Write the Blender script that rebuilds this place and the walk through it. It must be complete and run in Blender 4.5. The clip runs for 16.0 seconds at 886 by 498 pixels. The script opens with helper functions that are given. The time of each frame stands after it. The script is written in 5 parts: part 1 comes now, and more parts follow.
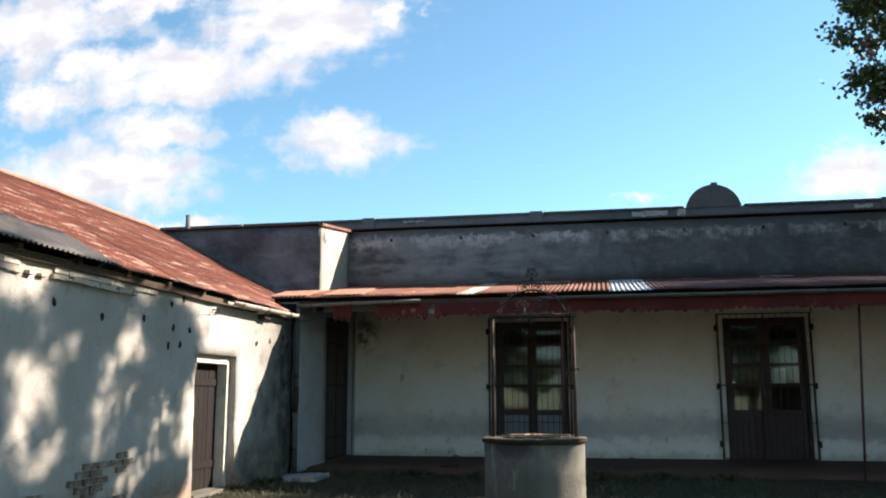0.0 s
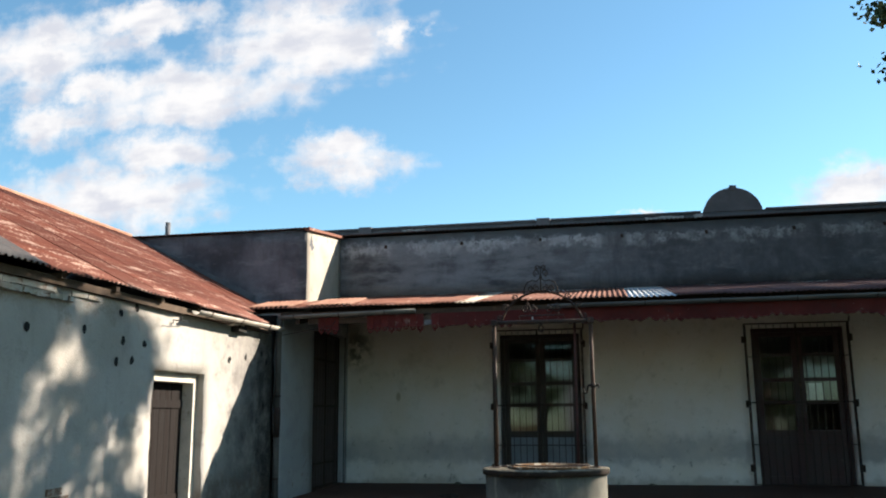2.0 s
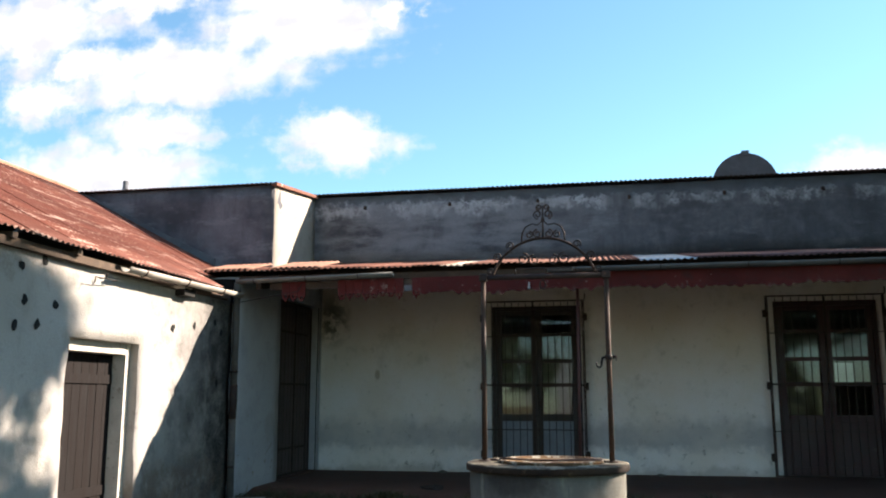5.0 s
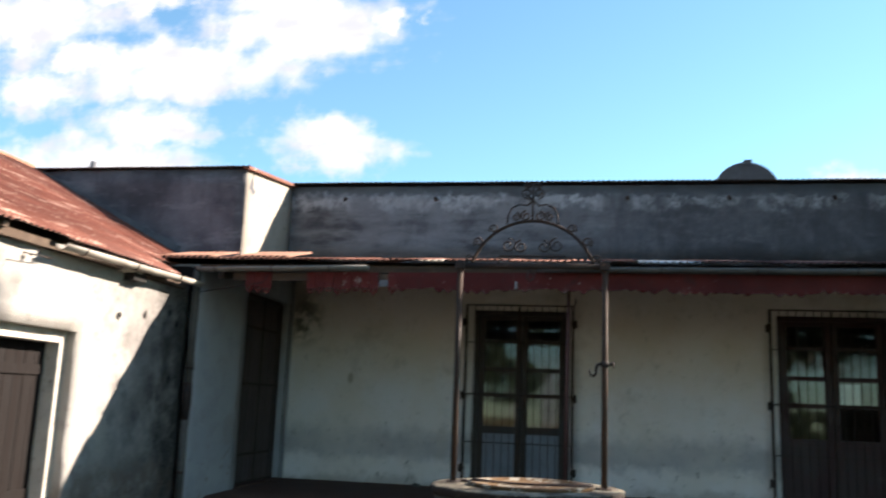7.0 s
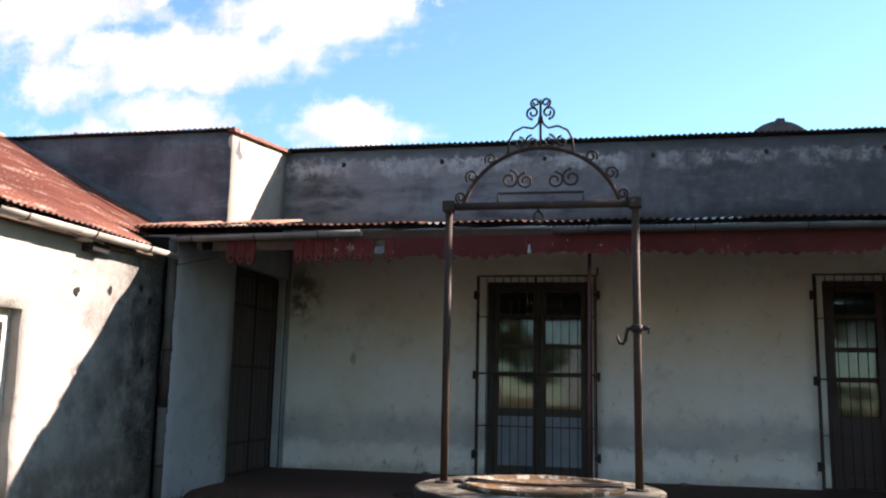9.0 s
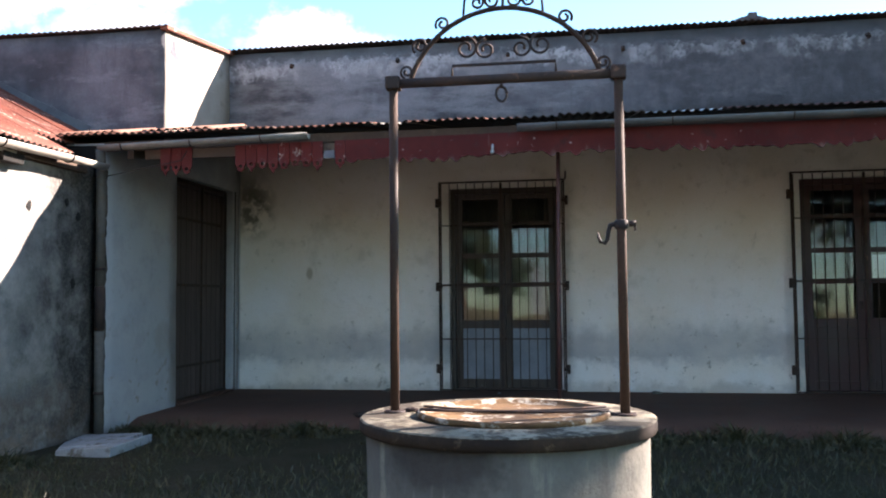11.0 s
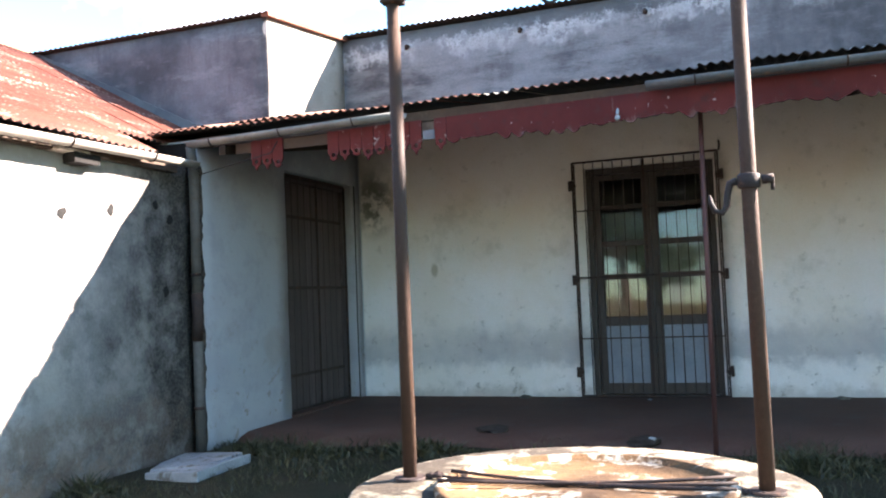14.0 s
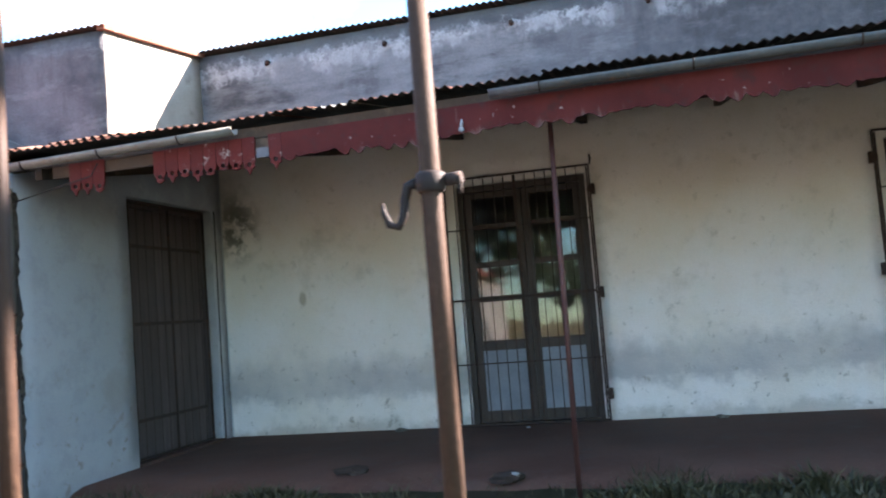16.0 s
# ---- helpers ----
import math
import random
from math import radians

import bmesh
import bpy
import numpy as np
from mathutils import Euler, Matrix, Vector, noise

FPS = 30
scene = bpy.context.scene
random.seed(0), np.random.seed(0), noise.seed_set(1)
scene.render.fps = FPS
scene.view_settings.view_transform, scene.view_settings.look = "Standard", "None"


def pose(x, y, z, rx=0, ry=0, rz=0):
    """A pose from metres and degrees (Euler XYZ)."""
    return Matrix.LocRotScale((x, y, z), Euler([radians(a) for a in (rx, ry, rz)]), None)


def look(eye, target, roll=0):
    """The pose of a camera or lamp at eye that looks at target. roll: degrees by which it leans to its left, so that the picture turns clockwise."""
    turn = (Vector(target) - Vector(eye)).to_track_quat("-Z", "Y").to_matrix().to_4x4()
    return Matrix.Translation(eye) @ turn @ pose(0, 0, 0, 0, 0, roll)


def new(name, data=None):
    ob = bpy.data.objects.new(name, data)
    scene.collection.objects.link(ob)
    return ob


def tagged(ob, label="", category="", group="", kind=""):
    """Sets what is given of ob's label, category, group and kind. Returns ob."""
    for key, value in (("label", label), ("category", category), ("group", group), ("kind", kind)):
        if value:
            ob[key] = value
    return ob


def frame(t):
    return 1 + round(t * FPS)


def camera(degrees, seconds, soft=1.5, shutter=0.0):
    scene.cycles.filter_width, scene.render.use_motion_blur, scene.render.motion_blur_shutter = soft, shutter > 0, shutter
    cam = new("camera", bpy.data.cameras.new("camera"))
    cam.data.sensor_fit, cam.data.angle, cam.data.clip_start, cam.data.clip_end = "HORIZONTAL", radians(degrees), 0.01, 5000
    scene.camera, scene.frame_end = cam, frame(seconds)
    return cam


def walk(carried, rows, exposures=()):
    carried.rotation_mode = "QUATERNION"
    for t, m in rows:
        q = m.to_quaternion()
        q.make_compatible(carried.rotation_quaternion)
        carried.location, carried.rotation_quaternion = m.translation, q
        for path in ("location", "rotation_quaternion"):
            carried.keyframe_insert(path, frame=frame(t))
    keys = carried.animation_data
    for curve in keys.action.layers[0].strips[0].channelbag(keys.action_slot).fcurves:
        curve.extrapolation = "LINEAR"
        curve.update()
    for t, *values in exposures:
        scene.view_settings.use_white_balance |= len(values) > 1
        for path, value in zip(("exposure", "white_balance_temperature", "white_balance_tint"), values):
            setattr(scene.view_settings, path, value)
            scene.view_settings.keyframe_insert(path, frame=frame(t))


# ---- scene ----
cam = camera(55.0, 16.0, 2.0, 0.5)
PATH = [
    (0, (0.644, -1.043, 1.389), (0.276, 0.894, 1.73), -0.1),
    (0.5, (0.582, -0.584, 1.419), (0.207, 1.349, 1.772), -0.3),
    (1, (0.528, -0.132, 1.407), (0.148, 1.797, 1.779), -0.4),
    (1.5, (0.516, 0.23, 1.43), (0.131, 2.156, 1.809), -0.4),
    (2, (0.479, 0.582, 1.426), (0.099, 2.507, 1.809), -0.5),
    (2.5, (0.448, 0.897, 1.428), (0.079, 2.826, 1.806), -0.6),
    (3, (0.413, 1.187, 1.446), (0.057, 3.121, 1.81), -0.7),
    (3.5, (0.379, 1.481, 1.425), (0.036, 3.419, 1.782), -0.5),
    (6, (0.206, 3.093, 1.404), (-0.24, 5.015, 1.73), 1.6),
    (6.5, (0.227, 3.347, 1.411), (-0.274, 5.256, 1.734), 2.2),
    (7, (0.194, 3.498, 1.403), (-0.152, 5.435, 1.764), 2.2),
    (7.5, (0.199, 3.767, 1.4), (-0.048, 5.705, 1.825), 2.0),
    (8, (0.198, 4.125, 1.392), (-0.033, 6.067, 1.812), 1.6),
    (8.5, (0.202, 4.517, 1.391), (-0.105, 6.456, 1.773), 1.4),
    (9, (0.167, 4.768, 1.397), (-0.226, 6.703, 1.716), 1.2),
    (9.5, (0.116, 5.0, 1.371), (-0.249, 6.951, 1.613), 0.6),
    (10, (0.096, 5.143, 1.385), (-0.213, 7.111, 1.56), -0.3),
    (12.5, (0.154, 6.181, 1.407), (-0.254, 8.136, 1.507), -1.5),
    (13, (0.178, 6.371, 1.422), (-0.322, 8.306, 1.515), -2.0),
    (13.5, (0.195, 6.598, 1.414), (-0.398, 8.505, 1.519), -1.9),
    (14, (0.285, 6.803, 1.439), (-0.406, 8.677, 1.551), -2.3),
    (14.5, (0.385, 7.07, 1.437), (-0.332, 8.933, 1.566), -2.9),
    (15, (0.426, 7.296, 1.432), (-0.193, 9.192, 1.579), -3.5),
    (15.5, (0.544, 7.465, 1.441), (-0.002, 9.382, 1.599), -4.4),
    (16, (0.682, 7.567, 1.453), (0.178, 9.497, 1.608), -4.5),
]
EXPOSURES = [(0.0, 1.76, 6800, 12), (2.7, 1.58, 6650, 8), (3.7, 1.76, 6800, 11), (6.0, 2.0, 6750, 14), (8.0, 1.90, 6700, 14), (9.0, 2.06, 6750, 20), (10.2, 2.45, 6550, 22), (12.5, 3.22, 6500, 20), (14.5, 3.52, 6500, 20), (16.0, 3.52, 6500, 21)]
walk(cam, [(t, look(eye, target, roll)) for t, eye, target, roll in PATH], EXPOSURES)


# ---- world, sun, exposure ----
SKY, SUN = 0.05, 5.0
# clouds: middle and half sizes on a sheet one unit to the north
CLOUDS = [(-0.327, 0.323, 0.085, 0.031), (-0.55, 0.434, 0.185, 0.047), (-0.384, 0.486, 0.14, 0.062), (-0.68, 0.45, 0.06, 0.03), (-0.62, 0.54, 0.12, 0.028), (-0.656, 0.295, 0.17, 0.049), (-0.578, 0.357, 0.112, 0.036),
          (-0.767, 0.504, 0.147, 0.06), (-0.767, 0.405, 0.078, 0.037), (-0.546, 0.223, 0.075, 0.015), (0.279, 0.245, 0.07, 0.032), (0.035, 0.233, 0.025, 0.01), (-0.262, 0.485, 0.037, 0.019)]
SOCKETS = [(7.76, 2.28), (6.9, 2.37), (8.69, 2.36), (9.67, 2.7), (9.34, 2.6), (9.42, 2.29), (9.88, 2.29), (9.31, 2.05), (9.62, 2.08),
           (12.2, 2.25), (12.76, 2.32), (13.35, 2.4), (13.55, 2.28), (13.48, 1.59)]
# crown of the courtyard tree: middle and half sizes of its lobes
# lobes out of view are added to cast shade and hold back skylight
TREE_LOBES = [(6.8, 6.5, 6.8, 2.0, 2.0, 1.5), (9.0, 5.0, 7.8, 2.2, 2.2, 1.6), (8.6, 9.2, 8.4, 2.0, 1.6, 1.4), (5.54, 14.96, 7.73, 0.66, 0.75, 1.0), (5.83, 14.86, 6.53, 0.52, 0.57, 0.66), (6.16, 15.05, 8.48, 0.9, 0.9, 0.9),
              (7.8, 11.9, 9.89, 1.3, 1.2, 1.0), (11.8, 13.77, 11.22, 1.5, 1.5, 1.2), (9.8, 13.65, 7.3, 0.25, 0.3, 0.35), (9.5, 17.6, 7.4, 1.6, 1.2, 1.1), (12.5, 18.6, 9.3, 1.6, 1.2, 1.0), (13.5, 12.0, 8.0, 2.0, 2.0, 1.5), (11.5, 9.5, 6.6, 2.4, 2.2, 1.8),
              (13.5, 6.5, 6.0, 2.6, 2.6, 2.0), (12.0, 2.5, 6.2, 2.6, 2.4, 2.0), (14.5, 9.0, 9.5, 2.6, 2.6, 1.8), (12.5, 5.5, 9.6, 2.6, 2.6, 1.6), (14.0, 0.5, 8.5, 2.4, 2.4, 1.8), (7.6, 9.0, 5.2, 2.0, 1.8, 1.4), (8.2, 6.0, 4.8, 2.0, 2.0, 1.4), (9.8, 11.0, 5.2, 1.5, 1.3, 1.1)]
# gaps in the tree's shade on the wing wall: along the wall, height, half sizes
SHADE_GAPS = [(6.4, 2.45, 0.3, 0.2), (6.4, 1.66, 0.2, 0.2), (6.88, 1.45, 0.25, 0.25), (7.3, 1.92, 0.22, 0.15), (8.02, 1.8, 0.13, 0.3), (8.4, 2.08, 0.12, 0.12), (8.47, 1.43, 0.2, 0.24), (9.28, 1.7, 0.24, 0.2),
              (6.5, 1.15, 0.15, 0.15), (7.19, 0.9, 0.16, 0.15), (7.77, 1.1, 0.15, 0.22), (8.56, 0.87, 0.25, 0.25), (8.35, 0.45, 0.35, 0.15), (9.15, 1.05, 0.28, 0.18), (9.95, 1.15, 0.5, 0.45), (7.35, 2.85, 0.9, 0.22), (10.2, 2.75, 0.4, 0.4)]
SOUTH_LOBES = [(-6.4, -15.0, 5.6, 2.4, 2.0, 1.9), (-8.6, -14.5, 4.6, 2.0, 1.7, 1.5), (-3.2, -15.4, 3.7, 1.3, 1.3, 0.7), (-6.2, -14.0, 7.6, 2.6, 1.8, 1.5), (-2.4, -15.0, 7.4, 2.2, 1.6, 1.1), (-5.0, -15.2, 4.1, 1.5, 1.3, 0.9), (-4.0, -15.3, 2.7, 1.5, 1.2, 0.75), (-8.8, -14.6, 7.0, 1.8, 1.6, 1.5)]
WEEDS = [(-2.75, 14.2, 0.4, 700), (-1.6, 13.7, 0.3, 400), (0.5, 14.0, 0.45, 800), (1.6, 14.3, 0.4, 600), (2.6, 14.1, 0.35, 500), (-0.5, 13.4, 0.3, 400), (-4.4, 14.0, 0.25, 300), (-3.7, 13.9, 0.3, 350), (-4.8, 12.2, 0.25, 350), (-4.85, 11.2, 0.2, 250)]
SUN_DIR = Vector((1.83, 1.0, 1.2)).normalized()
world = bpy.data.worlds.new("sky")
scene.world = world
world.use_nodes = True


class Nodes:
    """Short hand for building node trees."""

    def __init__(self, tree):
        self.tree = tree
        tree.nodes.clear()

    def add(self, kind, **settings):
        n = self.tree.nodes.new(kind)
        for key, value in settings.items():
            if key == "operation":
                n.operation = value
            elif key == "blend_type":
                n.blend_type = value
            elif key == "data_type":
                n.data_type = value
        return n

    def put(self, node, slot, value):
        if hasattr(value, "is_linked"):
            self.tree.links.new(value, node.inputs[slot])
        else:
            node.inputs[slot].default_value = value

    def math(self, op, a, b=0.0, c=0.0):
        n = self.add("ShaderNodeMath", operation=op)
        for i, v in enumerate((a, b, c)):
            self.put(n, i, v)
        return n.outputs[0]

    def vec(self, op, a, b=(0, 0, 0)):
        n = self.add("ShaderNodeVectorMath", operation=op)
        self.put(n, 0, a)
        self.put(n, 1, b)
        return n.outputs["Value"] if op == "LENGTH" else n.outputs[0]

    def noise(self, vector, scale, detail=4.0, rough=0.55):
        n = self.add("ShaderNodeTexNoise")
        self.put(n, "Vector", vector)
        self.put(n, "Scale", scale)
        self.put(n, "Detail", detail)
        self.put(n, "Roughness", rough)
        return n

    def span(self, value, a, b, c=0.0, d=1.0):
        n = self.add("ShaderNodeMapRange")
        n.interpolation_type = "SMOOTHSTEP"
        for i, v in enumerate((value, a, b, c, d)):
            self.put(n, i, v)
        return n.outputs[0]

    def mix(self, fac, a, b, blend="MIX"):
        n = self.add("ShaderNodeMix", data_type="RGBA", blend_type=blend)
        self.put(n, 0, fac)
        for slot, v in ((6, a), (7, b)):
            self.put(n, slot, v if hasattr(v, "is_linked") else (*v, 1.0))
        return n.outputs[2]

    def xyz(self, vector):
        n = self.add("ShaderNodeSeparateXYZ")
        self.put(n, 0, vector)
        return n.outputs[0], n.outputs[1], n.outputs[2]

    def join(self, x, y, z):
        n = self.add("ShaderNodeCombineXYZ")
        for i, v in enumerate((x, y, z)):
            self.put(n, i, v)
        return n.outputs[0]


def build_sky():
    k = Nodes(world.node_tree)
    sky = k.add("ShaderNodeTexSky")
    sky.sky_type, sky.sun_disc = "NISHITA", False
    sky.sun_elevation = math.asin(SUN_DIR.z)
    sky.sun_rotation = math.atan2(SUN_DIR.x, SUN_DIR.y)
    sky.air_density, sky.dust_density, sky.ozone_density = 1.0, 0.1, 1.5
    # cumulus clouds to the north-west and two small ones to the north-east
    x, y, z = k.xyz(k.add("ShaderNodeTexCoord").outputs["Generated"])
    front = k.math("GREATER_THAN", y, 0.05)
    deep = k.math("MAXIMUM", y, 0.05)
    flat = k.join(k.math("DIVIDE", x, deep), k.math("DIVIDE", z, deep), 0.0)
    ripple = k.noise(k.vec("MULTIPLY", flat, (12.0, 34.0, 0.0)), 1.0, 3.5, 0.5).outputs[0]
    wobble = k.vec("SUBTRACT", k.noise(flat, 9.0, 7.0, 0.66).outputs["Color"], (0.5, 0.5, 0.5))
    bent = k.vec("MULTIPLY_ADD", wobble, (0.20, 0.12, 0.0))
    k.put(bent.node, 2, flat)
    puff = k.noise(flat, 24.0, 5.0, 0.52).outputs[0]
    total = None
    for cx, cy, rx, ry in CLOUDS:
        d = k.vec("LENGTH", k.vec("DIVIDE", k.vec("SUBTRACT", bent, (cx, cy, 0.0)), (rx, ry, 1.0)))
        m = k.span(k.math("ADD", d, k.math("ADD", k.math("MULTIPLY", k.math("SUBTRACT", puff, 0.5), 1.1), k.math("MULTIPLY", k.math("SUBTRACT", ripple, 0.5), 1.3))), 0.35, 1.35, 1.0, 0.0)
        total = m if total is None else k.math("MAXIMUM", total, m)
    # scattered clouds over the rest of the sky, behind and overhead
    up = k.math("MAXIMUM", z, 0.06)
    dome = k.join(k.math("DIVIDE", x, up), k.math("DIVIDE", y, up), 0.0)
    rest = k.span(k.noise(dome, 0.8, 5.0, 0.6).outputs[0], 0.54, 0.66)
    rest = k.math("MULTIPLY", rest, k.math("LESS_THAN", y, -0.05))
    cover = k.math("ADD", k.math("MULTIPLY", total, front), rest)
    grey = k.span(k.math("ADD", k.math("MULTIPLY", ripple, 0.6), k.math("MULTIPLY", k.noise(bent, 14.0, 4.0).outputs[0], 0.4)), 0.36, 0.58)
    white = k.mix(grey, (4.7, 4.9, 5.6), (6.5, 6.5, 6.75))
    blue = k.mix(1.0, sky.outputs[0], (1.02, 1.40, 1.42), "MULTIPLY")
    colour = k.mix(cover, blue, white)
    bg = k.add("ShaderNodeBackground")
    k.put(bg, 0, colour)
    k.put(bg, 1, SKY)
    out = k.add("ShaderNodeOutputWorld")
    k.tree.links.new(bg.outputs[0], out.inputs[0])


build_sky()
sun = new("sun", bpy.data.lights.new("sun", "SUN"))
sun.data.energy, sun.data.angle, sun.data.color = SUN, radians(0.53), (1.0, 0.92, 0.81)
sun.matrix_world = look(SUN_DIR * 60, (0, 0, 0))


# ---- materials ----
def material(name, rough=0.8, metal=0.0):
    m = bpy.data.materials.new(name)
    m.use_nodes = True
    k = Nodes(m.node_tree)
    p = k.add("ShaderNodeBsdfPrincipled")
    out = k.add("ShaderNodeOutputMaterial")
    k.tree.links.new(p.outputs[0], out.inputs[0])
    k.put(p, "Roughness", rough)
    k.put(p, "Metallic", metal)
    k.put(p, "Specular IOR Level", 0.22 if rough > 0.68 else 0.5)
    pos = k.add("ShaderNodeNewGeometry").outputs["Position"]
    return m, k, p, pos


def bump(k, p, height, strength, distance=0.02):
    b = k.add("ShaderNodeBump")
    k.put(b, "Strength", strength)
    k.put(b, "Distance", distance)
    k.put(b, "Height", height)
    k.tree.links.new(b.outputs[0], p.inputs["Normal"])


def mottled(name, a, b, scale, rough=0.8, metal=0.0, grain=40.0, relief=0.4, dirt=None, dirt_amount=(0.5, 0.7), per_piece=0.0, stretch=(1, 1, 1)):
    """Two colours mixed by large noise, darkened and lightened by fine grain, with dirt patches on top."""
    m, k, p, pos = material(name, rough, metal)
    at = k.vec("MULTIPLY", pos, stretch)
    big = k.noise(at, scale, 6.0, 0.6).outputs[0]
    fine = k.noise(pos, grain, 5.0, 0.65).outputs[0]
    c = k.mix(k.span(big, 0.35, 0.65), a, b)
    c = k.mix(k.span(fine, 0.25, 0.75, 0.0, 0.35), c, tuple(v * 0.55 for v in a))
    if dirt:
        c = k.mix(k.span(k.noise(at, scale * 2.7, 8.0, 0.7).outputs[0], *dirt_amount), c, dirt)
    if per_piece:
        r = k.add("ShaderNodeObjectInfo").outputs["Random"]
        c = k.mix(k.span(r, 0.0, 1.0, 0.0, per_piece), c, tuple(v * 0.4 for v in b))
    k.put(p, "Base Color", c)
    k.put(p, "Roughness", k.span(big, 0.3, 0.7, max(rough - 0.12, 0.05), min(rough + 0.1, 1.0)))
    bump(k, p, k.math("ADD", k.math("MULTIPLY", big, 0.6), k.math("MULTIPLY", fine, 0.4)), relief)
    return m


def plaster_white():
    """Old whitewash with a damp band, scuffs and rising dirt along its foot."""
    m, k, p, pos = material("whitewash", 0.9)
    x, y, z = k.xyz(pos)
    big = k.noise(pos, 0.9, 6.0, 0.6).outputs[0]
    mid = k.noise(pos, 4.0, 7.0, 0.65).outputs[0]
    fine = k.noise(pos, 45.0, 4.0, 0.6).outputs[0]
    c = k.mix(k.span(big, 0.35, 0.65), (0.75, 0.68, 0.61), (0.80, 0.755, 0.73))
    wave = k.math("ADD", z, k.math("MULTIPLY", k.math("SUBTRACT", mid, 0.5), 0.5))
    band = k.math("MULTIPLY", k.span(wave, 0.42, 0.62), k.span(wave, 0.75, 1.15, 1.0, 0.0))
    c = k.mix(k.math("MULTIPLY", band, k.span(big, 0.3, 0.6, 0.35, 0.85)), c, (0.365, 0.345, 0.345))
    c = k.mix(k.span(k.noise(pos, 1.9, 8.0, 0.68).outputs[0], 0.52, 0.70, 0.0, 0.45), c, (0.45, 0.41, 0.36))
    foot = k.span(wave, 0.1, 0.3, 1.0, 0.0)
    c = k.mix(k.math("MULTIPLY", foot, 0.65), c, (0.40, 0.35, 0.30))
    scuff = k.math("MULTIPLY", k.span(k.noise(pos, 7.0, 9.0, 0.72).outputs[0], 0.58, 0.66), k.span(z, 0.2, 1.6, 0.9, 0.3))
    c = k.mix(scuff, c, (0.33, 0.29, 0.25))
    # mildew by the corner under the roof
    d = k.vec("LENGTH", k.vec("DIVIDE", k.vec("SUBTRACT", pos, (-4.70, 17.6, 2.78)), (0.36, 0.9, 0.5)))
    mould = k.math("MULTIPLY", k.span(d, 0.3, 1.2, 1.0, 0.0), k.span(mid, 0.42, 0.56))
    c = k.mix(k.math("MULTIPLY", mould, 0.85), c, (0.07, 0.075, 0.055))
    d = k.vec("LENGTH", k.vec("DIVIDE", k.vec("SUBTRACT", pos, (-4.93, 16.3, 3.05)), (0.5, 1.7, 0.55)))
    mould = k.math("MULTIPLY", k.span(d, 0.3, 1.25, 1.0, 0.0), k.span(mid, 0.34, 0.56))
    c = k.mix(k.math("MULTIPLY", mould, 0.75), c, (0.11, 0.11, 0.09))
    # end wall toned darker and bluer than the main wall, with blotches and bare places
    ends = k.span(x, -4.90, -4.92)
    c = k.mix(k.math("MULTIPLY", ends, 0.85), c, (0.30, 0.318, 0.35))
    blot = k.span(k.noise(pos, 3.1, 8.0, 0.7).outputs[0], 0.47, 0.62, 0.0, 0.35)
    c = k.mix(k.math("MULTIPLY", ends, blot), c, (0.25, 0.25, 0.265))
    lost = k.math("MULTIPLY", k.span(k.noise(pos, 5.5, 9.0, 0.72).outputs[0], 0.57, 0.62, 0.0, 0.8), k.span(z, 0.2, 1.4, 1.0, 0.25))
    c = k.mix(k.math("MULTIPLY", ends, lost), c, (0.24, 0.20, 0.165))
    # a round grey patch beside the end door
    d = k.vec("LENGTH", k.vec("DIVIDE", k.vec("SUBTRACT", pos, (-4.93, 15.28, 0.95)), (0.5, 0.22, 0.24)))
    c = k.mix(k.span(k.math("ADD", d, k.math("MULTIPLY", mid, 0.7)), 1.0, 1.5, 0.55, 0.0), c, (0.30, 0.28, 0.26))
    # a scratch mark at breast height
    d = k.vec("LENGTH", k.vec("DIVIDE", k.vec("SUBTRACT", pos, (-3.83, 17.6, 1.80)), (0.07, 0.4, 0.13)))
    c = k.mix(k.span(k.math("ADD", d, mid), 0.9, 1.4, 0.7, 0.0), c, (0.34, 0.28, 0.2))
    c = k.mix(k.span(fine, 0.3, 0.7, 0.0, 0.12), c, (0.45, 0.43, 0.40))
    k.put(p, "Base Color", c)
    bump(k, p, k.math("ADD", k.math("MULTIPLY", mid, 0.7), k.math("MULTIPLY", fine, 0.3)), 0.5, 0.03)
    return m


